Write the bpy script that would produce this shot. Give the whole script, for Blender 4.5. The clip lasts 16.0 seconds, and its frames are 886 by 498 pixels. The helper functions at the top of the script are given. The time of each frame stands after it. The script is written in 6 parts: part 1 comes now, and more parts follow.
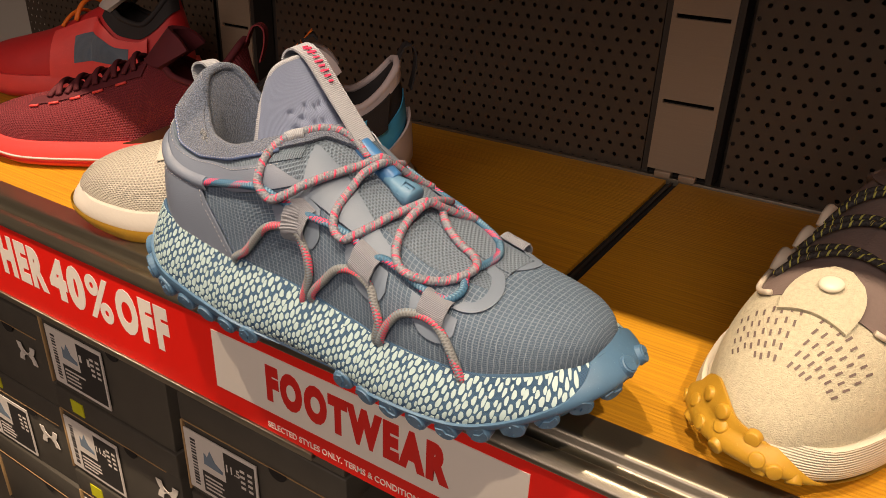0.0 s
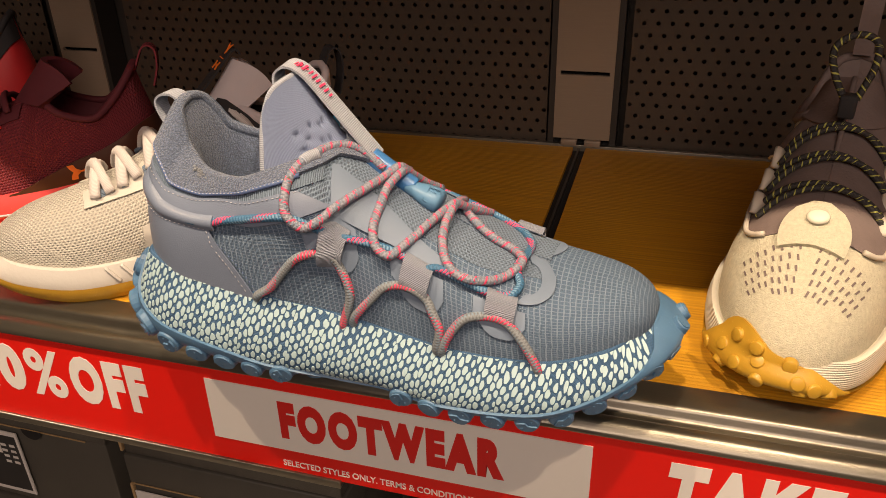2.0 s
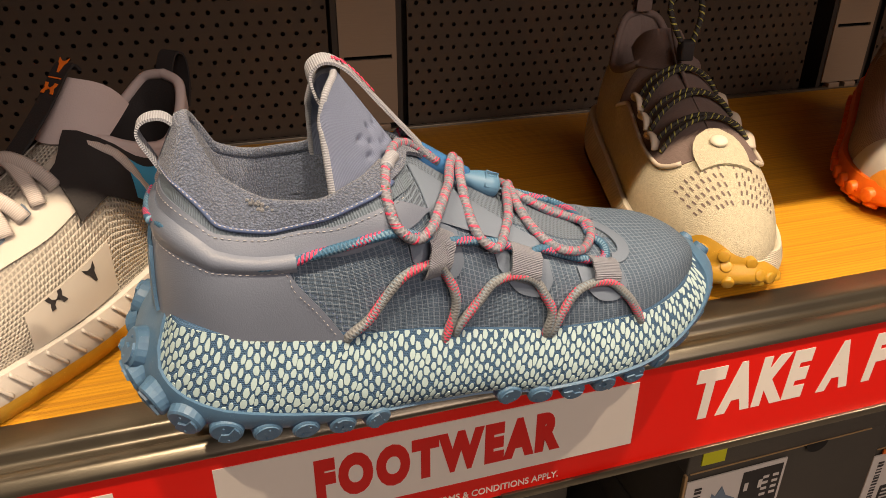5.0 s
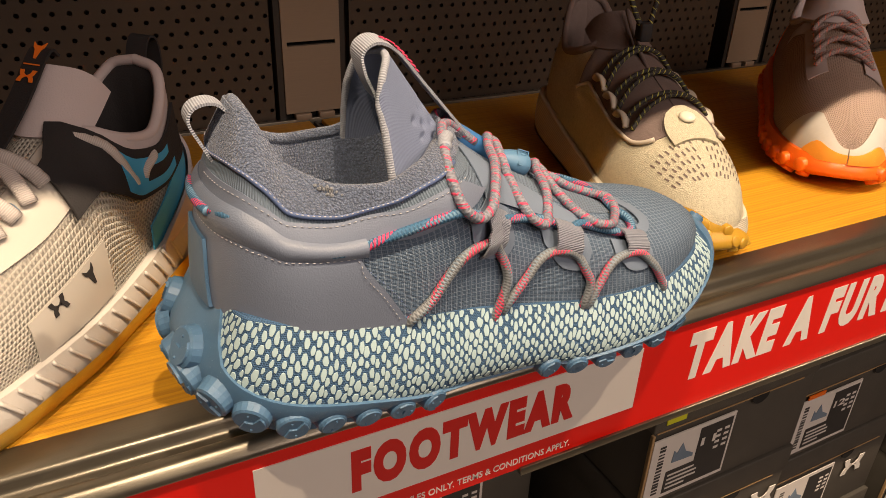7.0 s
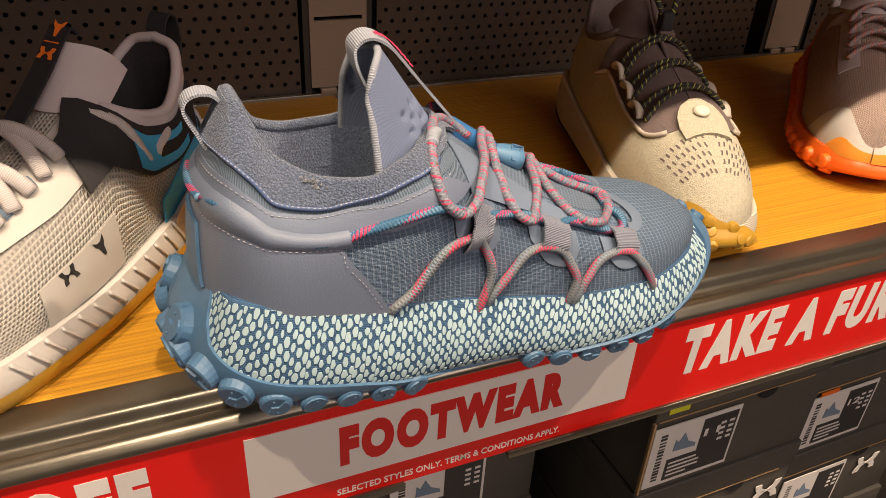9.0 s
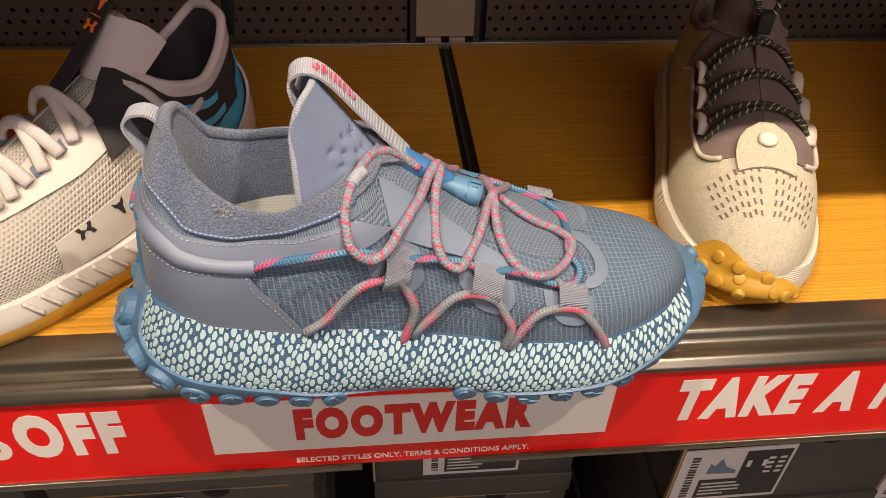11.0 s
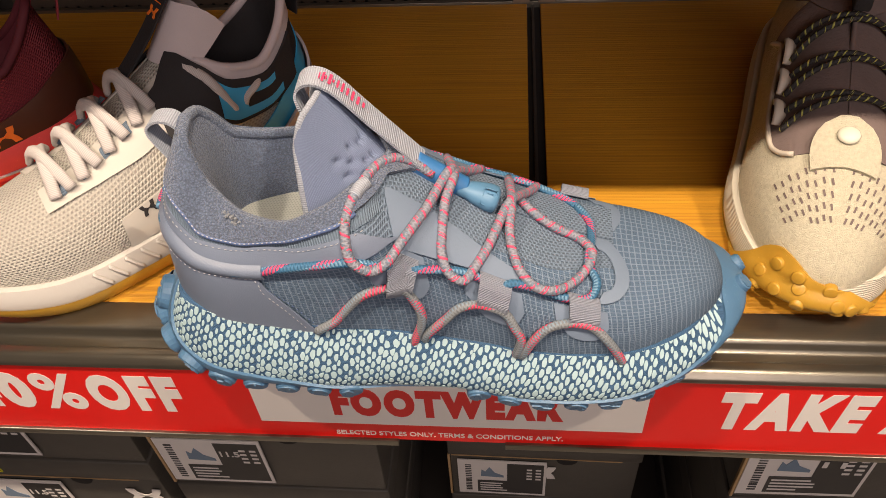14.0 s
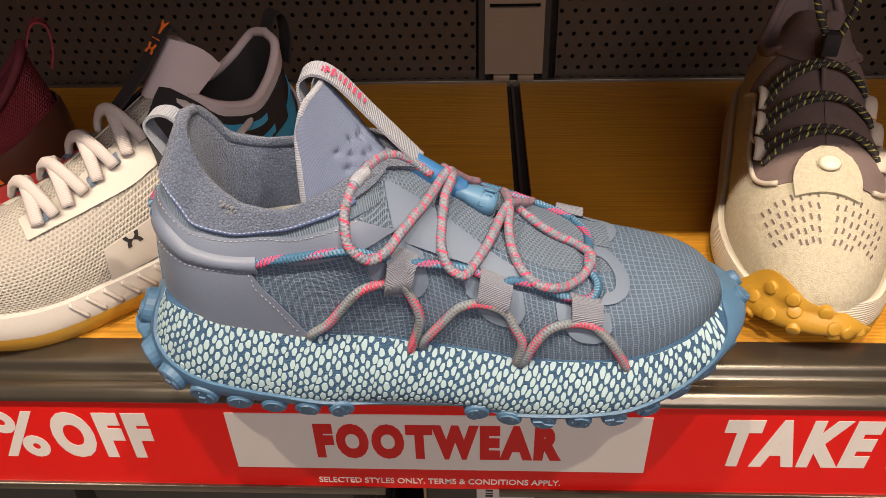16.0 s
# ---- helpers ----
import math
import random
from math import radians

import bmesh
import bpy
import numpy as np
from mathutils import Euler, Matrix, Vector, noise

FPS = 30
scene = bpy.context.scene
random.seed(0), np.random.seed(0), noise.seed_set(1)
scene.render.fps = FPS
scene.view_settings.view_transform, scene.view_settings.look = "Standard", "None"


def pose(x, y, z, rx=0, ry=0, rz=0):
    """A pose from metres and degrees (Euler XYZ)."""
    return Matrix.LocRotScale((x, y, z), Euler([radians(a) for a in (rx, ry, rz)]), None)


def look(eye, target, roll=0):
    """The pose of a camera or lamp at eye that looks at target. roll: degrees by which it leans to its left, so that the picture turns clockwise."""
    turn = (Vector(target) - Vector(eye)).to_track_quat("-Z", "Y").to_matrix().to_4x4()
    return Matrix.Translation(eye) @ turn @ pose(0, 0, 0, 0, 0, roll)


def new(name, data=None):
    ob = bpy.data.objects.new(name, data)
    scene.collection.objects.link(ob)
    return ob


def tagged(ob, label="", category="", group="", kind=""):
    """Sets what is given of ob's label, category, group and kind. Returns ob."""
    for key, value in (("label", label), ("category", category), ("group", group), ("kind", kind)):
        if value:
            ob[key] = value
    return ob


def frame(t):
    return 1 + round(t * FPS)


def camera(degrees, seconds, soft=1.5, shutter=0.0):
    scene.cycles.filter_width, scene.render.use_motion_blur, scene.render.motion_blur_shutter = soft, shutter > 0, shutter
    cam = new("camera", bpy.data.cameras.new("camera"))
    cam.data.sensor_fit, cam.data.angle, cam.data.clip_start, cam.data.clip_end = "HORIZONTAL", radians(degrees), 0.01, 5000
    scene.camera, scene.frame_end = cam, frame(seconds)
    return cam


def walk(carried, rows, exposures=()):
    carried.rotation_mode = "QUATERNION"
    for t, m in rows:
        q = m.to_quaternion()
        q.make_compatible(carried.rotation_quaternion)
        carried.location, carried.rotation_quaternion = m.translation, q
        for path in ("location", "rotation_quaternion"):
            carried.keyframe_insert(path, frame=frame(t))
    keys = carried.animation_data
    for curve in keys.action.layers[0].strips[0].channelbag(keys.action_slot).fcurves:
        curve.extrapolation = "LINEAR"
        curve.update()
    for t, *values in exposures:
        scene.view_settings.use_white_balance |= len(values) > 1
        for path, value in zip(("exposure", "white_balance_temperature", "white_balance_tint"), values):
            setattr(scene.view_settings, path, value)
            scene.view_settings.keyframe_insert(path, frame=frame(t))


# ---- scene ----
cam = camera(61.6, 16.0, soft=0.85)
PATH = [
    (0, (0.2986, -0.2730, 0.2543), (0.1224, 0.0104, 0.0898), 2.14),
    (0.5, (0.2854, -0.2832, 0.2560), (0.1218, 0.0070, 0.0904), 1.29),
    (1, (0.2609, -0.2909, 0.2561), (0.1151, 0.0077, 0.0888), 0.30),
    (1.5, (0.2326, -0.3009, 0.2576), (0.1081, 0.0062, 0.0888), -0.78),
    (2, (0.2014, -0.3116, 0.2595), (0.1047, 0.0048, 0.0896), -1.41),
    (2.5, (0.1701, -0.3213, 0.2622), (0.1066, 0.0032, 0.0917), -1.54),
    (3, (0.1317, -0.3277, 0.2624), (0.1028, 0.0016, 0.0919), -1.65),
    (3.5, (0.0904, -0.3233, 0.2580), (0.0981, 0.0070, 0.0870), -1.36),
    (4, (0.0496, -0.3121, 0.2529), (0.0914, 0.0153, 0.0812), -1.03),
    (6.5, (-0.0884, -0.2698, 0.2468), (0.0600, 0.0225, 0.0711), 2.14),
    (7, (-0.0939, -0.2655, 0.2450), (0.0606, 0.0229, 0.0678), 2.29),
    (7.5, (-0.0930, -0.2655, 0.2459), (0.0643, 0.0208, 0.0680), 2.45),
    (8, (-0.0927, -0.2677, 0.2462), (0.0630, 0.0186, 0.0667), 2.63),
    (8.5, (-0.0882, -0.2703, 0.2487), (0.0597, 0.0169, 0.0641), 2.96),
    (9, (-0.0737, -0.2778, 0.2601), (0.0595, 0.0115, 0.0679), 3.31),
    (11.5, (0.0737, -0.2654, 0.3260), (0.0846, 0.0125, 0.0790), 1.11),
    (12, (0.0880, -0.2499, 0.3324), (0.0811, 0.0214, 0.0778), -0.33),
    (12.5, (0.0991, -0.2444, 0.3359), (0.0791, 0.0215, 0.0765), -1.92),
    (13, (0.1052, -0.2471, 0.3381), (0.0766, 0.0147, 0.0753), -3.34),
    (13.5, (0.1077, -0.2455, 0.3418), (0.0741, 0.0139, 0.0772), -4.47),
    (14, (0.1081, -0.2459, 0.3410), (0.0735, 0.0152, 0.0783), -4.75),
    (14.5, (0.1072, -0.2513, 0.3317), (0.0749, 0.0168, 0.0759), -4.31),
    (15, (0.1069, -0.2591, 0.3188), (0.0786, 0.0198, 0.0743), -3.49),
    (15.5, (0.1017, -0.2682, 0.3059), (0.0783, 0.0230, 0.0755), -2.71),
    (16, (0.0942, -0.2806, 0.2924), (0.0751, 0.0234, 0.0789), -2.05),
]
walk(cam, [(t, look(eye, target, roll)) for t, eye, target, roll in PATH],
     [(0, 0, 7000, 10), (8.0, 0, 6950, 10), (9.0, 0, 6450, 10), (11.3, 0, 6250, 10), (16, 0, 6100, 10)])

# ---------------------------------------------------------------- light
world = bpy.data.worlds.new("shop_air")
world.use_nodes = True
world.node_tree.nodes["Background"].inputs[0].default_value = (1.0, 0.9, 0.8, 1)
world.node_tree.nodes["Background"].inputs[1].default_value = 0.008
scene.world = world


def spot(x, y, z, tx, ty, tz, watts, size, cone, colour):
    d = bpy.data.lights.new("ceiling_spot", "SPOT")
    d.energy, d.shadow_soft_size, d.spot_size, d.spot_blend, d.color = watts, size, radians(cone), 0.6, colour
    ob = new("ceiling_spot", d)
    ob.matrix_world = look((x, y, z), (tx, ty, tz))
    return ob


def fill_light(x, y, z, tx, ty, tz, watts, w, h, colour):
    d = bpy.data.lights.new("soft_room_fill", "AREA")
    d.shape, d.size, d.size_y, d.energy, d.color = "RECTANGLE", w, h, watts, colour
    ob = new("soft_room_fill", d)
    ob.matrix_world = look((x, y, z), (tx, ty, tz))
    return ob


WARM = (1.0, 0.785, 0.575)
spot(-0.75, -0.60, 1.75, -0.10, 0.03, 0, 106, 0.018, 50, WARM)
spot(0.10, -0.60, 1.75, 0.10, 0.03, 0, 106, 0.018, 50, WARM)
spot(0.95, -0.60, 1.75, 0.30, 0.03, 0, 106, 0.018, 50, WARM)
# Invented soft fill that lifts the shaded parts; no real fixture stands here.
fill_light(0.7, -2.3, 1.60, 0.1, 0.1, 0.0, 40, 2.4, 1.0, (1.0, 0.815, 0.735))

# ---------------------------------------------------------------- materials


class Nodes:
    """A short way to write node materials."""

    def __init__(self, name, rough=0.6, metal=0.0):
        self.m = bpy.data.materials.new(name)
        self.m.use_nodes = True
        self.t = self.m.node_tree
        self.b = self.t.nodes["Principled BSDF"]
        self.b.inputs["Roughness"].default_value = rough
        self.b.inputs["Metallic"].default_value = metal
        self.co = self.t.nodes.new("ShaderNodeTexCoord")

    def add(self, kind, **kw):
        n = self.t.nodes.new("ShaderNode" + kind)
        for k, v in kw.items():
            if k in n.inputs:
                self.put(n.inputs[k], v)
            else:
                setattr(n, k, v)
        return n

    def put(self, socket, v):
        if isinstance(v, bpy.types.NodeSocket):
            self.t.links.new(v, socket)
        elif isinstance(v, tuple) and len(v) == 3 and socket.type == "RGBA":
            socket.default_value = (*v, 1)
        else:
            socket.default_value = v

    def space(self, uv=False, scale=(1, 1, 1), rot=(0, 0, 0)):
        mp = self.t.nodes.new("ShaderNodeMapping")
        mp.inputs["Scale"].default_value = scale
        mp.inputs["Rotation"].default_value = rot
        self.t.links.new(self.co.outputs["UV" if uv else "Object"], mp.inputs["Vector"])
        return mp.outputs["Vector"]

    def noise(self, scale, detail=3, rough=0.55, uv=False, stretch=(1, 1, 1)):
        n = self.add("TexNoise", Scale=scale, Detail=detail, Roughness=rough, Vector=self.space(uv, stretch))
        return n.outputs["Fac"]

    def ramp(self, fac, stops):
        n = self.t.nodes.new("ShaderNodeValToRGB")
        self.t.links.new(fac, n.inputs["Fac"])
        e = n.color_ramp.elements
        while len(e) < len(stops):
            e.new(0.5)
        for el, (p, c) in zip(e, stops):
            el.position, el.color = p, (*c, 1) if len(c) == 3 else c
        return n.outputs["Color"]

    def mix(self, fac, a, b, mode="MIX"):
        n = self.t.nodes.new("ShaderNodeMix")
        n.data_type, n.blend_type = "RGBA", mode
        self.put(n.inputs[0], fac)
        self.put(n.inputs[6], a)
        self.put(n.inputs[7], b)
        return n.outputs[2]

    def math(self, op, a, b=0.0, c=None):
        n = self.t.nodes.new("ShaderNodeMath")
        n.operation = op
        self.put(n.inputs[0], a)
        self.put(n.inputs[1], b)
        if c is not None:
            self.put(n.inputs[2], c)
        return n.outputs[0]

    def xyz(self, uv=True, scale=(1, 1, 1), rot=(0, 0, 0)):
        n = self.t.nodes.new("ShaderNodeSeparateXYZ")
        self.t.links.new(self.space(uv, scale, rot), n.inputs[0])
        return n.outputs

    def wave(self, value, sharp=0.5):
        """A triangle wave of the value's fraction, 0 to 1."""
        return self.math("MULTIPLY", self.math("ABSOLUTE", self.math("SUBTRACT", self.math("FRACT", value), 0.5)), 2.0)

    def done(self, colour=None, bump=None, depth=0.0003, rough=None):
        if colour is not None:
            self.put(self.b.inputs["Base Color"], colour)
        if rough is not None:
            self.put(self.b.inputs["Roughness"], rough)
        if bump is not None:
            n = self.add("Bump", Height=bump, Distance=depth, Strength=1.0)
            self.t.links.new(n.outputs[0], self.b.inputs["Normal"])
        return self.m


def plain(name, colour, rough=0.6, metal=0.0, vary=0.12, scale=60, bump=0.0, grain=600):
    """A surface with soft stains and a fine grain."""
    k = Nodes(name, rough, metal)
    dark = tuple(c * (1 - vary) for c in colour)
    light = tuple(min(1, c * (1 + vary * 0.6)) for c in colour)
    col = k.mix(k.noise(scale, 4), dark, light)
    fine = k.noise(grain, 2)
    col = k.mix(k.math("MULTIPLY", fine, 0.25), col, dark)
    return k.done(col, fine if bump else None, bump or 0.0002)


def woven(name, colour, line, pitch=(0.0038, 0.0036), width=0.16, rough=0.75, fine=0.0007, depth=0.0004):
    """Ripstop cloth: a fine weave crossed by raised lighter threads."""
    k = Nodes(name, rough)
    o = k.xyz(True)
    wob = k.math("MULTIPLY", k.math("SUBTRACT", k.noise(120, 2, uv=True), 0.5), 0.5)
    a = k.wave(k.math("ADD", k.math("DIVIDE", o[0], pitch[0]), wob))
    b = k.wave(k.math("DIVIDE", o[1], pitch[1]))
    la = k.math("LESS_THAN", a, width)
    lb = k.math("LESS_THAN", b, width * 0.8)
    lines = k.math("MAXIMUM", la, lb)
    fa = k.wave(k.math("DIVIDE", o[0], fine))
    fb = k.wave(k.math("DIVIDE", o[1], fine))
    weave = k.math("MULTIPLY", fa, fb)
    base = k.mix(k.noise(90, 4, uv=True), tuple(c * 0.8 for c in colour), tuple(c * 1.15 for c in colour))
    base = k.mix(k.math("MULTIPLY", weave, 0.35), base, tuple(c * 0.6 for c in colour))
    patch = k.math("MULTIPLY", lines, k.math("ADD", 0.35, k.noise(400, 2, uv=True)))
    col = k.mix(patch, base, line)
    return k.done(col, k.math("ADD", k.math("MULTIPLY", lines, 0.8), k.math("MULTIPLY", weave, 0.4)), depth)


def ribbed(name, colour, pitch=0.0016, axis=0, rough=0.7, depth=0.0005, second=None):
    k = Nodes(name, rough)
    o = k.xyz(True)
    w = k.wave(k.math("DIVIDE", o[axis], pitch))
    x = k.wave(k.math("DIVIDE", o[1 - axis], pitch * 0.45))
    h = k.math("MULTIPLY", w, k.math("ADD", 0.75, k.math("MULTIPLY", x, 0.25)))
    col = k.mix(w, tuple(c * 0.76 for c in colour), second or tuple(min(1, c * 1.10) for c in colour))
    col = k.mix(k.math("MULTIPLY", k.noise(150, 3, uv=True), 0.3), col, tuple(c * 0.7 for c in colour))
    return k.done(col, h, depth)


def knit(name, colour, cell=0.0028, rough=0.8, depth=0.0008, hole=0.45):
    """Engineered mesh: rows of small stitches with darker holes."""
    k = Nodes(name, rough)
    o = k.xyz(True)
    row = k.math("FLOOR", k.math("DIVIDE", o[1], cell * 0.8))
    shift = k.math("MULTIPLY", k.math("MODULO", row, 2.0), 0.5)
    a = k.wave(k.math("ADD", k.math("DIVIDE", o[0], cell), shift))
    b = k.wave(k.math("DIVIDE", o[1], cell * 0.8))
    h = k.math("MAXIMUM", a, b)
    col = k.ramp(h, [(0.25, tuple(c * hole for c in colour)), (0.62, colour), (1.0, tuple(min(1, c * 1.08) for c in colour))])
    col = k.mix(k.math("MULTIPLY", k.noise(70, 4, uv=True), 0.3), col, tuple(c * 0.75 for c in colour))
    return k.done(col, h, depth)


def terry(name, colour, scale=1150, depth=0.0014):
    k = Nodes(name, 0.95)
    n = k.noise(scale, 3, 0.7)
    v = k.add("TexVoronoi", Scale=scale * 0.9, Vector=k.space()).outputs["Distance"]
    h = k.math("ADD", n, k.math("MULTIPLY", v, -0.6))
    col = k.ramp(h, [(0.05, tuple(c * 0.45 for c in colour)), (0.55, colour), (0.9, tuple(min(1, c * 1.35) for c in colour))])
    k.b.inputs["Sheen Weight"].default_value = 0.3
    return k.done(col, h, depth)


def rope(name, a, b, c=None, pitch=0.0026, rough=0.65, share=0.35, block=0.012):
    """Braided cord: diagonal strands, with flecks of other colours along it."""
    k = Nodes(name, rough)
    o = k.xyz(True)
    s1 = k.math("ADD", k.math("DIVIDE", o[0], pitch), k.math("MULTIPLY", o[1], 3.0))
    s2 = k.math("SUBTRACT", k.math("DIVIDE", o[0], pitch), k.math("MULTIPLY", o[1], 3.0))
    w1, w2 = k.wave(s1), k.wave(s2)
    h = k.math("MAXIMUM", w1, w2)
    fleck = k.math("LESS_THAN", k.math("FRACT", k.math("ADD", k.math("DIVIDE", o[0], block), o[1])), share)
    thread = k.math("MULTIPLY", fleck, k.math("GREATER_THAN", w1, 0.35))
    col = k.mix(thread, a, b)
    if c is not None:
        third = k.math("MULTIPLY", k.math("LESS_THAN", k.math("FRACT", k.math("ADD", k.math("DIVIDE", o[0], block * 2.3), k.math("MULTIPLY", o[1], 2.0))), 0.35), k.math("GREATER_THAN", w2, 0.4))
        col = k.mix(third, col, c)
    # Shade between the strands is painted in: colour darkens where the braid is low.
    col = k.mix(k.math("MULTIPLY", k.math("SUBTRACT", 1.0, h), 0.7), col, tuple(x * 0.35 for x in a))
    return k.done(col, h, 0.0003)


def rubber(name, colour, rough=0.42, clear=0.25):
    k = Nodes(name, rough)
    k.b.inputs["Subsurface Weight"].default_value = clear
    k.b.inputs["Subsurface Radius"].default_value = (0.004, 0.005, 0.006)
    k.b.inputs["Subsurface Scale"].default_value = 0.5
    col = k.mix(k.noise(80, 4), tuple(c * 0.86 for c in colour), tuple(min(1, c * 1.08) for c in colour))
    dust = k.math("MULTIPLY", k.math("GREATER_THAN", k.noise(900, 2), 0.70), 0.35)
    col = k.mix(dust, col, tuple(min(1, c * 1.5 + 0.08) for c in colour))
    return k.done(col, k.noise(500, 3), 0.00008)


def wood_material():
    k = Nodes("oak_laminate", 0.52)
    k.b.inputs["Specular IOR Level"].default_value = 0.25
    rings = k.add("TexNoise", Scale=6.0, Detail=5, Roughness=0.6, Vector=k.space(False, (1.0, 60.0, 1.0))).outputs["Fac"]
    fine = k.add("TexNoise", Scale=14.0, Detail=3, Roughness=0.7, Vector=k.space(False, (1.0, 90.0, 1.0))).outputs["Fac"]
    o = k.xyz(False)
    bend = k.math("MULTIPLY", k.noise(3.0, 3, stretch=(1, 3, 1)), 0.010)
    lines = k.wave(k.math("DIVIDE", k.math("ADD", o[1], bend), 0.0032))
    blotch = k.noise(5, 4, stretch=(0.6, 4, 1))
    col = k.ramp(rings, [(0.30, (0.38, 0.165, 0.010)), (0.55, (0.60, 0.290, 0.014)), (0.75, (0.68, 0.350, 0.022))])
    col = k.mix(k.math("MULTIPLY", k.math("POWER", lines, 2.0), 0.45), col, (0.38, 0.150, 0.011))
    col = k.mix(k.math("MULTIPLY", fine, 0.25), col, (0.30, 0.14, 0.03))
    col = k.mix(k.math("MULTIPLY", blotch, 0.25), col, (0.62, 0.34, 0.035))
    return k.done(col, k.math("ADD", k.math("MULTIPLY", lines, -0.5), fine), 0.00025)


def steel(name, colour, rough=0.35, brush=(1, 90, 90)):
    k = Nodes(name, rough, 0.9)
    s = k.add("TexNoise", Scale=30.0, Detail=4, Roughness=0.6, Vector=k.space(False, brush)).outputs["Fac"]
    col = k.mix(s, tuple(c * 0.85 for c in colour), tuple(min(1, c * 1.1) for c in colour))
    smear = k.noise(14, 4)
    r = k.math("ADD", rough - 0.1, k.math("MULTIPLY", smear, 0.2))
    return k.done(col, s, 0.00004, r)


def cardboard(name, colour):
    k = Nodes(name, 0.55)
    fold = k.noise(25, 4)
    fine = k.noise(700, 2)
    scuff = k.math("MULTIPLY", k.math("GREATER_THAN", k.noise(60, 6, 0.75), 0.66), 0.18)
    col = k.mix(fold, tuple(c * 0.8 for c in colour), tuple(c * 1.25 for c in colour))
    col = k.mix(scuff, col, (0.16, 0.15, 0.14))
    return k.done(col, k.math("ADD", fine, k.math("MULTIPLY", fold, 2.0)), 0.0002)


WOOD = wood_material()
TRIM = steel("brushed_aluminium", (0.235, 0.215, 0.175), 0.34)
UPRIGHT = steel("beige_steel", (0.27, 0.205, 0.15), 0.5)
UPRIGHT.node_tree.nodes["Principled BSDF"].inputs["Metallic"].default_value = 0.2
DARK = plain("dark_coated_steel", (0.035, 0.029, 0.025), 0.5, 0.2, 0.2, 12)
BACKPANEL = plain("dark_bronze_steel", (0.080, 0.059, 0.044), 0.42, 0.3, 0.25, 8)
VOID = plain("matt_black", (0.008, 0.007, 0.007), 0.8, 0, 0.1, 30)
RED = plain("red_printed_card", (0.72, 0.009, 0.005), 0.42, 0, 0.10, 9)
WHITE = plain("white_printed_card", (0.74, 0.70, 0.66), 0.45, 0, 0.05, 20)
REDINK = plain("red_ink", (0.60, 0.012, 0.01), 0.42, 0, 0.06, 20)
BOX = cardboard("black_cardboard", (0.068, 0.061, 0.051))
KRAFT = plain("kraft_edge", (0.42, 0.27, 0.13), 0.8, 0, 0.2, 200)
LABEL = plain("grey_label_paper", (0.70, 0.66, 0.63), 0.55, 0, 0.06, 60)
LABELDARK = plain("label_black_print", (0.03, 0.028, 0.028), 0.5)
LIME = plain("lime_sticker", (0.62, 0.62, 0.02), 0.5)
ORANGEST = plain("orange_sticker", (0.85, 0.16, 0.01), 0.5)
PLASTER = plain("shop_wall_paint", (0.42, 0.38, 0.34), 0.8, 0, 0.08, 3)
FLOORM = plain("shop_floor", (0.30, 0.27, 0.24), 0.5, 0, 0.12, 4)

# ---------------------------------------------------------------- mesh helpers


def smooth(me):
    me.polygons.foreach_set("use_smooth", [True] * len(me.polygons))


def part(name, bm, material, parent=None, label="", flat=False):
    me = bpy.data.meshes.new(name)
    bm.normal_update()
    bm.to_mesh(me)
    bm.free()
    if not flat:
        smooth(me)
    me.materials.append(material)
    ob = new(name, me)
    ob.parent = parent
    if label:
        tagged(ob, label)
    return ob


def thing(name, label, category, m, group=""):
    ob = new(name)
    ob.matrix_world = m
    ob.empty_display_size = 0.02
    return tagged(ob, label, category, group)


def box_bm(x0, x1, y0, y1, z0, z1, bevel=0.0, bm=None):
    bm = bm or bmesh.new()
    made = bmesh.ops.create_cube(bm, size=1.0)["verts"]
    for v in made:
        v.co = Vector((x0 + (v.co.x + 0.5) * (x1 - x0), y0 + (v.co.y + 0.5) * (y1 - y0), z0 + (v.co.z + 0.5) * (z1 - z0)))
    if bevel:
        edges = list({e for v in made for e in v.link_edges})
        bmesh.ops.bevel(bm, geom=edges, offset=bevel, segments=2, affect="EDGES", profile=0.5)
    return bm


def extrude_profile(points, x0, x1, closed=True):
    """A profile of (y, z) drawn out along x."""
    bm = bmesh.new()
    a = [bm.verts.new((x0, y, z)) for y, z in points]
    b = [bm.verts.new((x1, y, z)) for y, z in points]
    n = len(points)
    for i in range(n if closed else n - 1):
        bm.faces.new((a[i], a[(i + 1) % n], b[(i + 1) % n], b[i]))
    if closed:
        bm.faces.new(a[::-1])
        bm.faces.new(b)
    bmesh.ops.recalc_face_normals(bm, faces=bm.faces)
    return bm


def prism(points, depth, bm=None, at=None):
    """A flat outline of (x, z), given a depth along y (towards -y)."""
    bm = bm or bmesh.new()
    at = at or Matrix.Identity(4)
    f = [bm.verts.new(at @ Vector((x, -depth, z))) for x, z in points]
    b = [bm.verts.new(at @ Vector((x, 0, z))) for x, z in points]
    n = len(points)
    bm.faces.new(f)
    bm.faces.new(b[::-1])
    for i in range(n):
        bm.faces.new((f[i], b[i], b[(i + 1) % n], f[(i + 1) % n]))
    bmesh.ops.recalc_face_normals(bm, faces=bm.faces)
    return bm


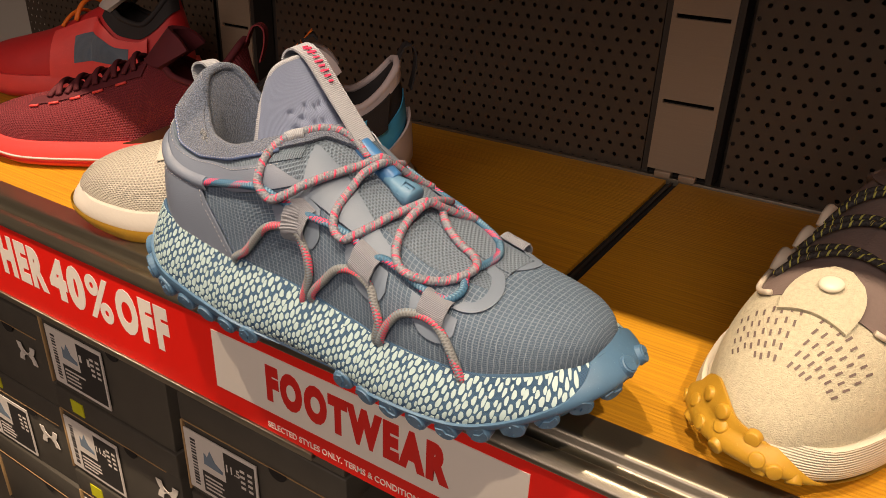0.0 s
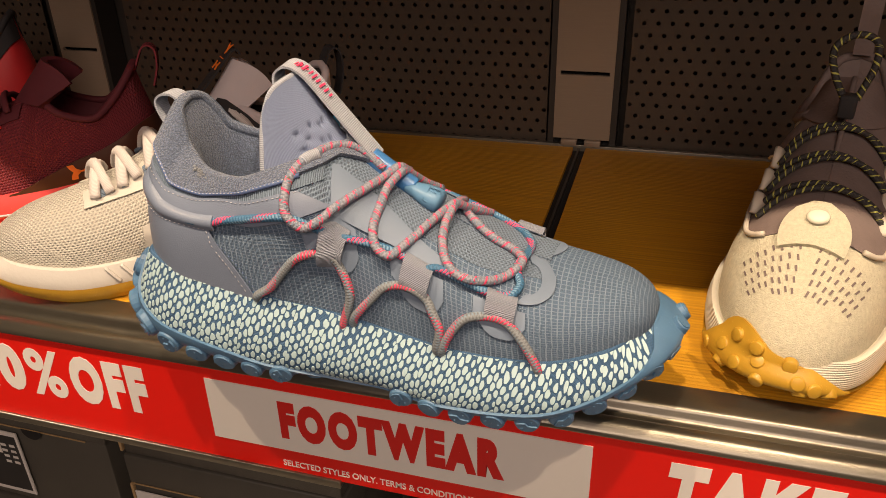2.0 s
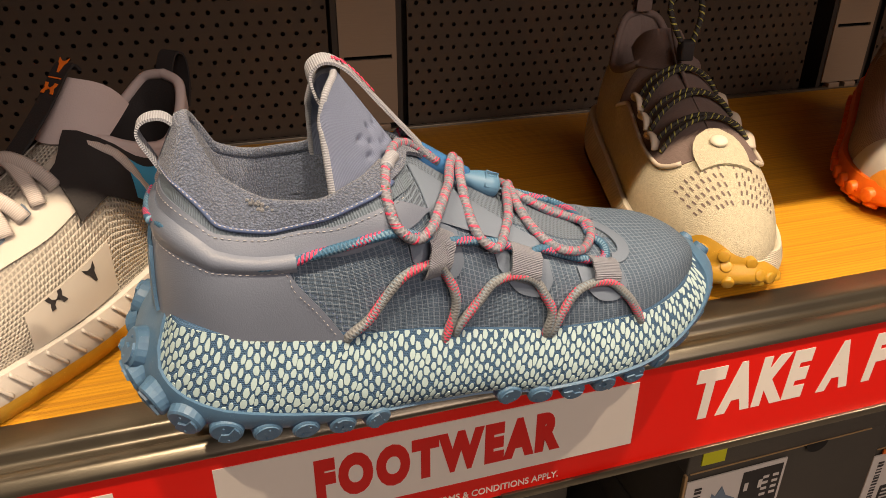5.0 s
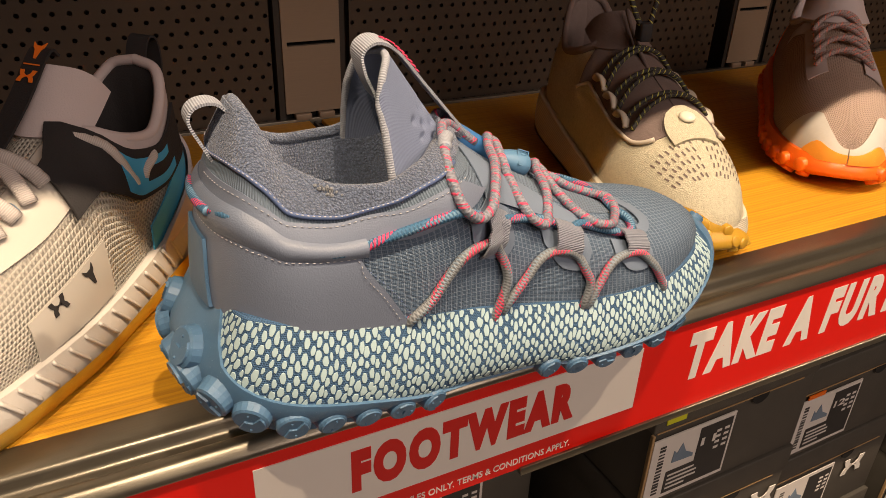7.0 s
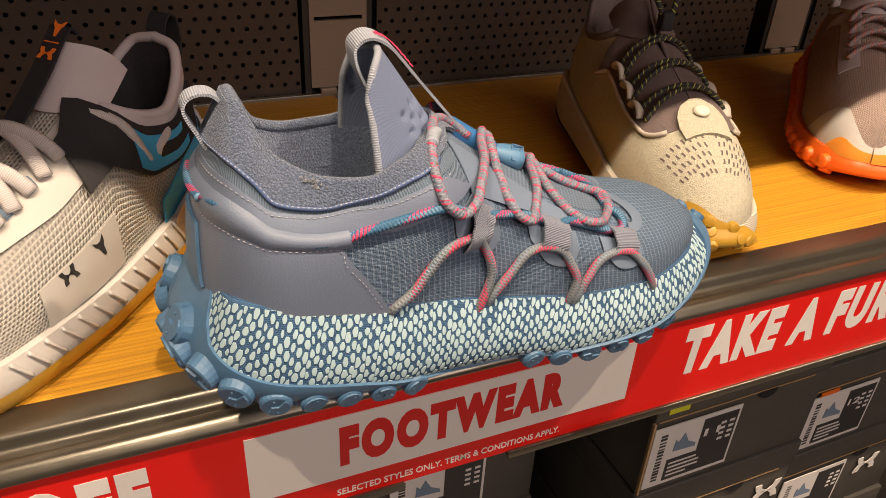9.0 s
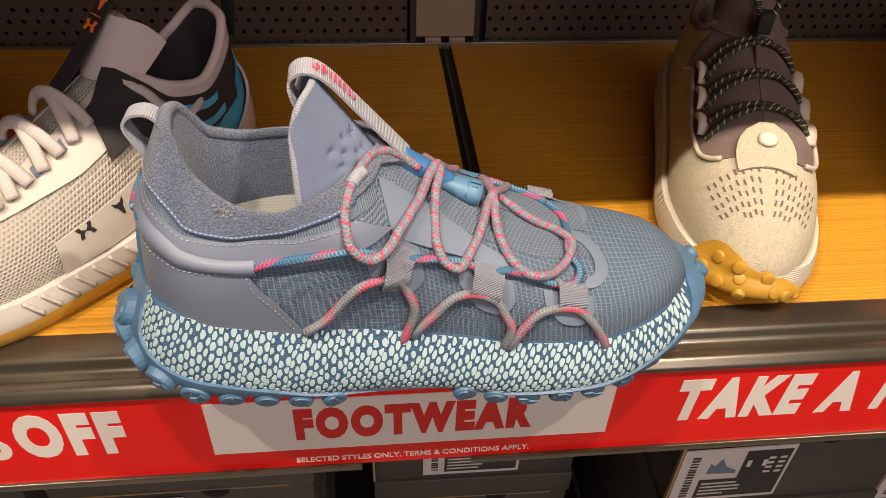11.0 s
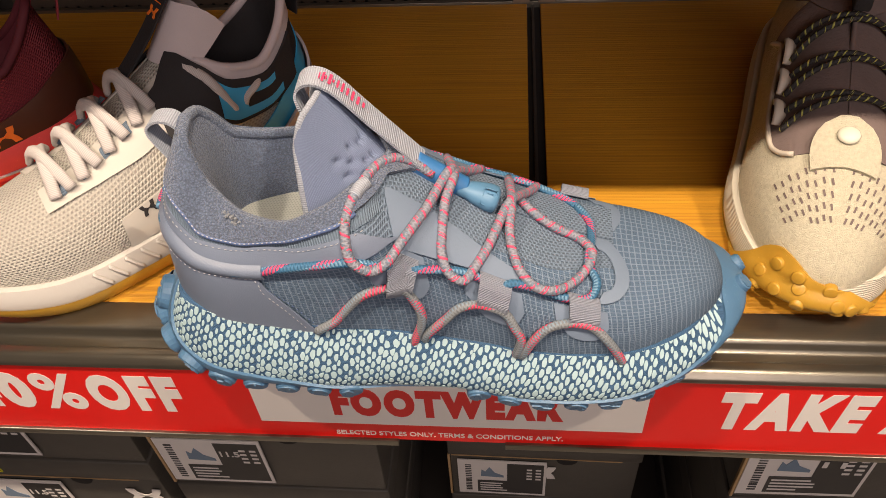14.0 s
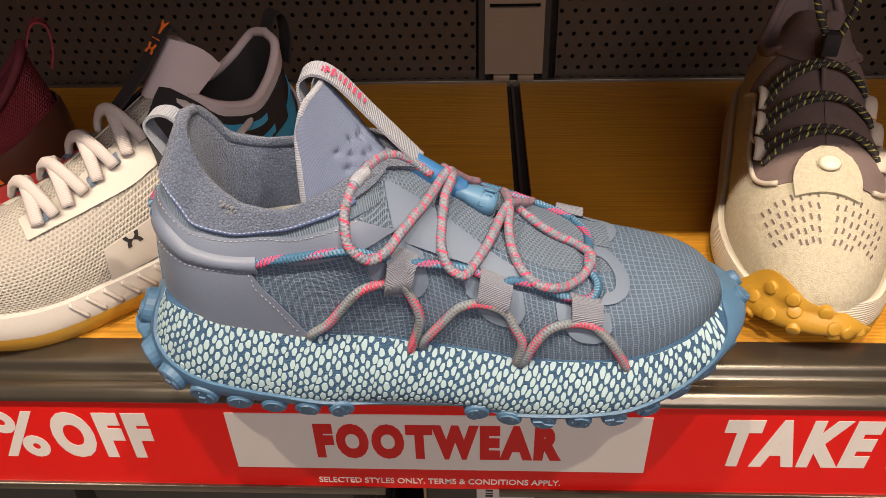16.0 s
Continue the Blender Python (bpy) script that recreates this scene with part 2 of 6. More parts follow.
def sheet(rows, flip=False, close=False):
    """A grid of points as faces, with UVs in metres."""
    bm = bmesh.new()
    uv = bm.loops.layers.uv.new("UVMap")
    n, m = len(rows), len(rows[0])
    mid = rows[n // 2]
    acc = [0.0]
    for j in range(1, m):
        acc.append(acc[-1] + (mid[j] - mid[j - 1]).length)
    ref = max(range(m), key=lambda j: sum((rows[i + 1][j] - rows[i][j]).length for i in range(n - 1)))
    run = [0.0]
    for i in range(1, n):
        run.append(run[-1] + (rows[i][ref] - rows[i - 1][ref]).length)
    vs = [[bm.verts.new(p) for p in r] for r in rows]
    for i in range(n - 1):
        for j in range(m - 1 if not close else m):
            k = (j + 1) % m
            quad = [(i, j), (i + 1, j), (i + 1, k), (i, k)]
            if flip:
                quad.reverse()
            pts = [vs[a][b] for a, b in quad]
            try:
                f = bm.faces.new(pts)
            except ValueError:
                continue
            for l, (a, b) in zip(f.loops, quad):
                bb = b if not (close and k == 0 and b == 0) else m
                w = acc[bb] if bb < m else acc[-1] + (mid[0] - mid[-1]).length
                l[uv].uv = (run[a], w)
    return bm


def smooth_path(points, steps=6):
    """Catmull-Rom through the points."""
    p = [Vector(q) for q in points]
    p = [p[0] * 2 - p[1]] + p + [p[-1] * 2 - p[-2]]
    out = []
    for i in range(1, len(p) - 2):
        for s in range(steps):
            t = s / steps
            out.append(0.5 * (2 * p[i] + (p[i + 1] - p[i - 1]) * t + (2 * p[i - 1] - 5 * p[i] + 4 * p[i + 1] - p[i + 2]) * t * t + (3 * p[i] - p[i - 1] - 3 * p[i + 1] + p[i + 2]) * t ** 3))
    out.append(p[-2])
    return out


def tube(points, radius, sides=10, steps=6, squash=1.0, up=None):
    """A round or flattened cord along a path, with UVs: metres along, turns round."""
    path = smooth_path(points, steps) if steps else [Vector(q) for q in points]
    bm = bmesh.new()
    uv = bm.loops.layers.uv.new("UVMap")
    rings, run, side = [], [0.0], None
    for i, p in enumerate(path):
        d = (path[min(i + 1, len(path) - 1)] - path[max(i - 1, 0)]).normalized()
        ref = Vector(up) if up else (side if side else Vector((0.3, 0.2, 1)))
        a = (ref - d * ref.dot(d)).normalized()
        side = a
        b = d.cross(a)
        rings.append([bm.verts.new(p + (a * math.cos(w) * squash + b * math.sin(w)) * radius) for w in [2 * math.pi * k / sides for k in range(sides)]])
        if i:
            run.append(run[-1] + (p - path[i - 1]).length)
    for i in range(len(rings) - 1):
        for k in range(sides):
            n = (k + 1) % sides
            f = bm.faces.new((rings[i][k], rings[i][n], rings[i + 1][n], rings[i + 1][k]))
            for l, (r, s) in zip(f.loops, ((i, k), (i, k + 1), (i + 1, k + 1), (i + 1, k))):
                l[uv].uv = (run[r], s / sides)
    bm.faces.new(rings[0][::-1])
    bm.faces.new(rings[-1])
    return bm


def ribbon(points, width, across, thick=0.0012, steps=8):
    """A flat webbing band along a path; across: the direction of its width."""
    path = smooth_path(points, steps)
    w = Vector(across).normalized() * (width / 2)
    rows = [[p - w, p - w * 0.33, p + w * 0.33, p + w] for p in path]
    return sheet(rows)


def thicken(ob, t, offset=0.0):
    m = ob.modifiers.new("thickness", "SOLIDIFY")
    m.thickness, m.offset = t, offset
    ob.modifiers.new("crisp_rim", "EDGE_SPLIT").split_angle = radians(55)
    return ob


def lettering(text, x, z, width, height, y, parent, material, bold=0.0, shear=0.0, spacing=1.0, depth=0.0002):
    """Words in the built-in font, laid on a face that looks to -y, with the given size."""
    cu = bpy.data.curves.new("lettering", "FONT")
    cu.body, cu.offset, cu.extrude, cu.shear, cu.space_character = text, bold, 0.0, shear, spacing
    cu.resolution_u = 4
    tmp = bpy.data.objects.new("lettering", cu)
    scene.collection.objects.link(tmp)
    me = bpy.data.meshes.new_from_object(tmp.evaluated_get(bpy.context.evaluated_depsgraph_get()))
    bpy.data.objects.remove(tmp)
    bpy.data.curves.remove(cu)
    co = np.array([v.co[:] for v in me.vertices])
    lo, hi = co.min(0), co.max(0)
    for v in me.vertices:
        v.co = (x + (v.co.x - lo[0]) / (hi[0] - lo[0]) * width, y, z + (v.co.y - lo[1]) / (hi[1] - lo[1]) * height)
    me.name = "lettering"
    me.polygons.foreach_set("use_smooth", [False] * len(me.polygons))
    me.materials.append(material)
    ob = new("lettering", me)
    ob.parent = parent
    return thicken(ob, depth, 0.0)


def table(pairs):
    """A smooth curve through (x, value) pairs."""
    xs = np.array([p[0] for p in pairs], float)
    ys = np.array([p[1] for p in pairs], float)
    d = np.diff(ys) / np.diff(xs)
    m = np.zeros(len(xs))
    m[0], m[-1] = d[0], d[-1]
    for i in range(1, len(xs) - 1):
        m[i] = 0 if d[i - 1] * d[i] <= 0 else 2 * d[i - 1] * d[i] / (d[i - 1] + d[i])

    def f(x):
        x = min(max(x, xs[0]), xs[-1])
        i = min(int(np.searchsorted(xs, x, side="right")) - 1, len(xs) - 2)
        h = xs[i + 1] - xs[i]
        t = (x - xs[i]) / h
        return float((1 + 2 * t) * (1 - t) ** 2 * ys[i] + t * (1 - t) ** 2 * h * m[i] + t * t * (3 - 2 * t) * ys[i + 1] + t * t * (t - 1) * h * m[i + 1])

    return f


def ease(t):
    t = min(max(t, 0.0), 1.0)
    return t * t * (3 - 2 * t)


# ---------------------------------------------------------------- shop structure
ROOM = [(-3.2, 3.6), (-3.6, 0.55), (-0.95, 1.95)]
(rx0, rx1), (ry0, ry1), (rz0, rz1) = ROOM
tagged(part("floor", box_bm(rx0, rx1, ry0, ry1, rz0 - 0.1, rz0), FLOORM, flat=True), "grey shop floor", "floor", kind="structure")
tagged(part("ceiling", box_bm(rx0, rx1, ry0, ry1, rz1, rz1 + 0.1), PLASTER, flat=True), "plain shop ceiling", "ceiling", kind="structure")
for nm, b in (("wall_west", (rx0 - 0.1, rx0, ry0, ry1, rz0, rz1)), ("wall_east", (rx1, rx1 + 0.1, ry0, ry1, rz0, rz1)),
              ("wall_south", (rx0, rx1, ry0 - 0.1, ry0, rz0, rz1)), ("wall_north", (rx0, rx1, ry1, ry1 + 0.1, rz0, rz1))):
    tagged(part(nm, box_bm(*b), PLASTER, flat=True), "plain painted shop wall", "wall", kind="structure")

# shelf: two oak boards with a dark gap, on a steel tray
shelf = thing("display_shelf", "oak laminate display shelf with a brushed aluminium front rail", "shelf", pose(0, 0, 0))
part("board", box_bm(-0.95, 0.1195, 0.043, 0.425, -0.018, 0, 0.0008), WOOD, shelf, "orange oak shelf board")
part("board", box_bm(0.1320, 1.25, 0.043, 0.425, -0.018, 0, 0.0008), WOOD, shelf, "orange oak shelf board")
part("divider_channel", extrude_profile([(0.044, -0.020), (0.430, -0.020), (0.430, -0.004), (0.044, -0.004)], 0.1195, 0.1320), VOID, shelf, "black gap between the boards", flat=True)
part("divider_fin", box_bm(0.1238, 0.1262, 0.05, 0.43, -0.004, -0.001), DARK, shelf, flat=True)
part("rear_strip", box_bm(-0.95, 1.25, 0.425, 0.431, -0.018, 0.0025, 0.0005), TRIM, shelf, "thin metal strip at the back of the boards")
part("tray", box_bm(-0.95, 1.25, 0.012, 0.43, -0.040, -0.0185), DARK, shelf)


def rounded(points, r=0.002, steps=4):
    """Round the corners of an outline."""
    out = []
    n = len(points)
    for i in range(n):
        p, a, b = Vector(points[i]), Vector(points[i - 1]), Vector(points[(i + 1) % n])
        k = min(r, (a - p).length * 0.45, (b - p).length * 0.45)
        s, e = p + (a - p).normalized() * k, p + (b - p).normalized() * k
        for j in range(steps + 1):
            t = j / steps
            out.append(tuple(s * (1 - t) ** 2 + p * 2 * t * (1 - t) + e * t * t))
    return out


rail = rounded([(0.0427, -0.018), (0.0427, 0.0016), (0.0275, 0.0022), (0.0215, 0.0016), (0.0190, -0.0050), (0.0100, -0.0056), (0.0085, 0.0008), (0.0015, 0.0014), (-0.0030, -0.0030), (-0.0034, -0.0058),
                (-0.0004, -0.0062), (0.0016, -0.0070), (0.0016, -0.0800), (0.0110, -0.0800), (0.0110, -0.018)], 0.0022, 3)
part("front_rail", extrude_profile(rail, -0.95, 1.25), TRIM, shelf, "brushed aluminium rail with two ridges")
for a, b in ((-0.95, 0.037), (0.105, 1.25)):
    part("lower_lip", extrude_profile(rounded([(0.0016, -0.0775), (0.0016, -0.0822), (-0.0036, -0.0822), (-0.0036, -0.0765), (-0.0022, -0.0765), (-0.0022, -0.0775)], 0.0008, 2), a, b), TRIM, shelf, "narrow aluminium lip that holds the sign")

# promotional strip
sign = thing("promotional_strip", "red and white printed sale strip in the shelf rail", "sign", pose(0, 0, 0))
part("strip", box_bm(-0.95, 1.25, -0.0008, 0.0012, -0.0785, -0.0060), RED, sign, flat=True)
part("white_panel", box_bm(-0.0485, 0.187, -0.0014, -0.0008, -0.0605, -0.0150, 0), WHITE, sign, "white panel of the sale strip", flat=True)
lettering("FOOTWEAR", 0.0, -0.0512, 0.1395, 0.0290, -0.00152, sign, REDINK, 0.074, 0, 1.27)
lettering("SELECTED STYLES ONLY. TERMS & CONDITIONS APPLY.", -0.002, -0.0740, 0.1425, 0.0048, -0.00092, sign, WHITE, 0.012)
lettering("TAKE A", 0.2265, -0.0540, 0.118, 0.0380, -0.00092, sign, WHITE, 0.063, 0.09, 1.26)
lettering("FURTHER", 0.3560, -0.0540, 0.150, 0.0380, -0.00092, sign, WHITE, 0.063, 0.09, 1.26)
lettering("FURTHER", -0.3900, -0.0545, 0.148, 0.0385, -0.00092, sign, WHITE, 0.066, 0.0, 1.24)
lettering("40", -0.2370, -0.0545, 0.046, 0.0385, -0.00092, sign, WHITE, 0.066, 0.0, 1.24)
lettering("%", -0.1880, -0.0545, 0.030, 0.0385, -0.00092, sign, WHITE, 0.028, 0.0, 1.0)
lettering("OFF", -0.1530, -0.0545, 0.0590, 0.0385, -0.00092, sign, WHITE, 0.066, 0.0, 1.24)

# back of the bay: perforated panels, uprights with slots
def holes_panel(name, x0, x1, z0, z1, y):
    """A sheet with staggered round holes."""
    bm = bmesh.new()
    px, pz, r = 0.0130, 0.0113, 0.0022
    nx, nz = int((x1 - x0) / px), int((z1 - z0) / pz)
    for j in range(nz):
        for i in range(nx):
            cx, cz = x0 + (i + 0.5) * px, z0 + (j + 0.5) * pz
            off = px / 4 if j % 2 else -px / 4
            outer = [(-0.5, -0.5), (0, -0.5), (0.5, -0.5), (0.5, 0), (0.5, 0.5), (0, 0.5), (-0.5, 0.5), (-0.5, 0)]
            o = [bm.verts.new((cx + a * px, y, cz + b * pz)) for a, b in outer]
            n = []
            for k in range(8):
                w = math.radians(225 + 45 * k)
                n.append(bm.verts.new((cx + off + r * math.cos(w), y, cz + r * math.sin(w))))
            for k in range(8):
                bm.faces.new((o[k], o[(k + 1) % 8], n[(k + 1) % 8], n[k]))
    bmesh.ops.remove_doubles(bm, verts=bm.verts, dist=1e-5)
    ob = part(name, bm, BACKPANEL, flat=True)
    thicken(ob, 0.0012, 0.0)
    return tagged(ob, "dark perforated steel back panel", "panel", kind="structure")


holes_panel("back_panel", -0.405, 0.095, -0.006, 0.43, 0.437)
holes_panel("back_panel", 0.168, 0.668, -0.006, 0.43, 0.437)
holes_panel("back_panel", -0.975, -0.515, -0.006, 0.43, 0.437)
holes_panel("back_panel", 0.765, 1.20, -0.006, 0.43, 0.437)
tagged(part("back_sheet", box_bm(-0.98, 1.25, 0.465, 0.472, -0.6, 0.46), DARK, flat=True), "dark wall behind the perforated panels", "panel", kind="structure")


def upright(x):
    up = thing("shelf_upright", "beige steel shelf upright with dark slots", "upright", pose(x, 0.428, 0), "uprights of the bay")
    bm = bmesh.new()
    w, d = 0.0285, 0.0
    zs = [0.008]
    for k in range(6):
        zs += [0.0735 + k * 0.078, 0.0775 + k * 0.078]
    zs = [z for z in zs if z < 0.43] + [0.44]
    for i in range(len(zs) - 1):
        if i % 2 == 0:
            bm = box_bm(-w, w, 0, 0.004, zs[i], zs[i + 1], 0, bm)
        else:
            bm = box_bm(-w, -w + 0.0045, 0, 0.004, zs[i], zs[i + 1], 0, bm)
            bm = box_bm(w - 0.0045, w, 0, 0.004, zs[i], zs[i + 1], 0, bm)
    part("face_plate", bm, UPRIGHT, up, "beige steel face with slots", flat=True)
    part("side_flange", box_bm(-w - 0.006, -w, 0.002, 0.034, 0.0, 0.44), DARK, up, flat=True)
    part("side_flange", box_bm(w, w + 0.006, 0.002, 0.034, 0.0, 0.44), DARK, up, flat=True)
    part("slot_back", box_bm(-w, w, 0.010, 0.012, 0.0, 0.44), VOID, up, flat=True)
    part("bracket", box_bm(-0.020, -0.004, -0.004, 0.006, 0.0015, 0.0075, 0.0006), UPRIGHT, up)
    part("bracket", box_bm(0.004, 0.020, -0.004, 0.006, 0.0015, 0.0075, 0.0006), UPRIGHT, up)
    return up


for x in (-0.472, 0.1262, 0.716):
    upright(x)

# shelf above, out of view, whose shade lies over the back of the boards
upper = thing("upper_shelf", "oak display shelf above, shading the boards below", "shelf", pose(0, 0, 0))
part("board", box_bm(-1.0, 1.30, -0.020, 0.43, 0.400, 0.430, 0.001), WOOD, upper)

# lower shelf
tagged(part("lower_shelf", box_bm(-1.0, 1.30, 0.03, 0.43, -0.60, -0.575, 0.001), DARK), "dark lower shelf under the shoe boxes", "shelf")
# ---------------------------------------------------------------- shoes


class Last:
    """The form of a shoe: x from heel to toe, side -1 or +1, z up."""

    def __init__(self, length, half, sole_top, sole_bottom, collar, ridge, throat, upper_x=(0.014, 0.006), heel_r=0.04, toe_r=0.075, inset=0.004, flare=0.004, puff=0.35, toe_pow=2.3, start=0.0, under=0.009, lateral=1.0, full=(0.30, 0.62), skew=1.0, rise=(0.55, 0.40), blend=(0.72, 0.36)):
        self.length, self.throat, self.inset, self.flare, self.puff, self.start, self.under = length, throat, inset, flare, puff, start, under
        self.lateral, self.full, self.skew, self.rise, self.blend = lateral, full, skew, rise, blend
        self.half = {-1: table(half[0]), 1: table(half[1])}
        self.sole_top, self.sole_bottom = table(sole_top), table(sole_bottom)
        self.cx, self.cw, self.cz = (table([(c[0], c[i]) for c in collar]) for i in (1, 2, 3))
        self.ridge = table(ridge)
        self.x0, self.x1 = upper_x[0], length - upper_x[1]
        self.heel_r, self.toe_r, self.toe_pow = heel_r, toe_r, toe_pow
        self.rx0, self.rx1 = ridge[0][0], ridge[-1][0]

    def width(self, s, x):
        w = self.half[s](x)
        a = min(max((x - self.start) / self.heel_r, 0), 1)
        b = min(max((self.length - x) / self.toe_r, 0), 1)
        p = self.toe_pow
        return w * (1 - (1 - a) ** 2.4) ** (1 / 2.4) * (1 - (1 - b) ** p) ** (1 / p)

    def outline(self, s, t):
        x = self.start + (self.length - self.start) * (1 - math.cos(math.pi * t)) / 2
        return x, s * self.width(s, x)

    def param(self, x):
        """The station at which the outline reaches x."""
        return math.acos(1 - 2 * min(max((x - self.start) / (self.length - self.start), 0), 1)) / math.pi

    def base(self, s, t):
        x, y = self.outline(s, t)
        xx = self.x0 + (self.x1 - self.x0) * (x - self.start) / (self.length - self.start)
        k = 1 - self.inset / max(abs(self.half[s](x)), 0.02)
        return Vector((xx, y * k, self.sole_top(x) - 0.004))

    def top(self, s, t):
        x = self.base(s, t).x
        if x <= self.throat:
            a = (x - self.x0) / (self.throat - self.x0)
            return Vector((self.cx(a), s * self.cw(a) * (self.lateral if s < 0 else 1.0), self.cz(a))), a
        f = (x - self.throat) / (self.x1 - self.throat)
        rx = self.rx0 + (self.rx1 - self.rx0) * f
        return Vector((rx, 0, self.ridge(rx))), 1 + f

    def at(self, s, t, v, off=0.0):
        """A point of the upper; v from the sole to the collar or ridge."""
        if off:
            n = self.normal(s, t, v)
            return self.at(s, t, v) + n * off
        b = self.base(s, t)
        e, a = self.top(s, t)
        k = ease((a - self.blend[0]) / self.blend[1])
        h = e.z - b.z
        yy = abs(b.y)
        p1 = b + Vector(((e.x - b.x) * 0.15, s * 0.10 * yy * self.puff, h * self.rise[0]))
        low = e + Vector(((b.x - e.x) * 0.35, s * (yy - abs(e.y)) * self.full[0], -h * self.rise[1]))
        dome = e + Vector(((b.x - e.x) * 0.12, s * yy * self.full[1], -h * 0.02))
        p2 = low.lerp(dome, k)
        u = 1 - v
        return b * u ** 3 + p1 * (3 * u * u * v) + p2 * (3 * u * v * v) + e * v ** 3

    def normal(self, s, t, v):
        d = 0.004
        t0, t1 = max(t - d, 0.0005), min(t + d, 0.9995)
        v0, v1 = max(v - d, 0), min(v + d, 1)
        a = self.at(s, t1, v) - self.at(s, t0, v)
        b = self.at(s, t, v1) - self.at(s, t, v0)
        n = a.cross(b) * (-s)
        if n.length < 1e-12:
            return Vector((0, s, 0.2)).normalized()
        return n.normalized()

    def ring(self, n):
        """Stations round the shoe: lateral toe, heel, medial toe."""
        return [(-1, 1 - i / n) for i in range(n)] + [(1, i / n) for i in range(n + 1)]

    def upper_rows(self, n=44, m=18, off=0.0):
        return [[self.at(s, t, j / m, off) for j in range(m + 1)] for s, t in self.ring(n)]

    def wall(self, s, t, v, off=0.0):
        """A point of the sole's side; v from its lower edge to its upper one."""
        x, y = self.outline(s, t)
        x2, y2 = self.outline(s, min(t + 0.01, 1.0))
        x1, y1 = self.outline(s, max(t - 0.01, 0.0))
        tan = Vector((x2 - x1, y2 - y1, 0))
        if t < 0.012:
            nrm = Vector((-1, 0, 0))
        elif t > 0.988:
            nrm = Vector((1, 0, 0))
        else:
            nrm = Vector((tan.y, -tan.x, 0)).normalized() * (-1 if s > 0 else 1)
            if nrm.y * s < 0 and 0.1 < t < 0.9:
                nrm = -nrm
            if t <= 0.1 and nrm.x > 0 or t >= 0.9 and nrm.x < 0:
                nrm = -nrm
        lo, hi = self.sole_bottom(x), self.sole_top(x)
        under = 1 - min(v / 0.35, 1)
        bulge = self.flare * math.sin(math.pi * min(max((v - 0.05) / 0.95, 0), 1) ** self.skew) * 0.6 - self.under * under ** 2.2 - (0.0120 * ease((0.16 - t) / 0.12) + 0.0060 * ease((t - 0.80) / 0.12)) * max(v, 0) ** 2 + off
        return Vector((x, y, lo + (hi - lo) * v)) + nrm * bulge

    def wall_normal(self, s, t, v):
        d = 0.006
        a = self.wall(s, min(t + d, 1), v) - self.wall(s, max(t - d, 0), v)
        b = self.wall(s, t, min(v + d, 1)) - self.wall(s, t, max(v - d, 0))
        n = a.cross(b) * (-s)
        return n.normalized() if n.length > 1e-12 else Vector((1 if t > 0.5 else -1, 0, 0))

    def lining_rows(self, n=24, depth=0.055, inset=0.006):
        rows = []
        stations = [(s, t) for s, t in self.ring(n * 2) if self.top(s, t)[1] <= 1.0]
        for s, t in stations:
            e, a = self.top(s, t)
            c = Vector((self.cx(0.5), 0, 0))
            inward = Vector((c.x - e.x, -e.y, 0))
            inward = inward.normalized() if inward.length > 1e-6 else Vector((0, 0, 0))
            rows.append([e + inward * (inset * min(q * 3, 1)) - Vector((0, 0, depth * q)) + Vector((0, 0, 0.002 * math.sin(math.pi * min(q * 2.2, 1)))) for q in (0, 0.06, 0.16, 0.35, 0.65, 1.0)])
        return rows

    def collar_path(self, n=30, v=1.0, off=0.0, lim=1.0):
        return [self.at(s, t, v, off) for s, t in self.ring(n * 2) if self.top(s, t)[1] <= lim]


def sole_sheet(last, lo, hi, off=0.0, n=70, m=9):
    """A band round the sole's side between two heights, each a function of (side, t)."""
    return sheet([[last.wall(s, t, lo(s, t) + (hi(s, t) - lo(s, t)) * j / m, off) for j in range(m + 1)] for s, t in last.ring(n)])


def sole_bottom(last, off=0.0, n=60, dz=0.0, floor=None, m=4):
    """The underside between the two lower edges, rounded down to the given height."""
    rows = []
    for i in range(n + 1):
        t = i / n
        a, b = last.wall(-1, t, 0, off), last.wall(1, t, 0, off)
        row = [a.lerp(b, j / m) + Vector((0, 0, dz)) for j in range(m + 1)]
        if floor:
            for j, p in enumerate(row):
                q = min(j, m - j) / m * 2
                p.z += min(floor(p.x) - p.z, 0) * (1 - (1 - q) ** 2.2)
        rows.append(row)
    return sheet(rows)


def welt(last, n=60):
    """The ledge between the sole's upper edge and the upper."""
    rows = []
    for s, t in last.ring(n):
        a, b = last.wall(s, t, 1.0), last.at(s, t, 0.05)
        inner = Vector((b.x, b.y * 0.96, a.z - 0.001))
        rows.append([a, a.lerp(inner, 0.5) + Vector((0, 0, 0.0012)), inner])
    return sheet(rows)


def footbed(last, z, scale=0.9, n=24, reach=0.43):
    rows = []
    for i in range(n + 1):
        t = 0.02 + (reach - 0.02) * i / n
        a, b = last.base(-1, t) * 1.0, last.base(1, t) * 1.0
        a.y *= scale
        b.y *= scale
        a.z = b.z = z(a.x)
        rows.append([a.lerp(b, j / 4) for j in range(5)])
    return sheet(rows)


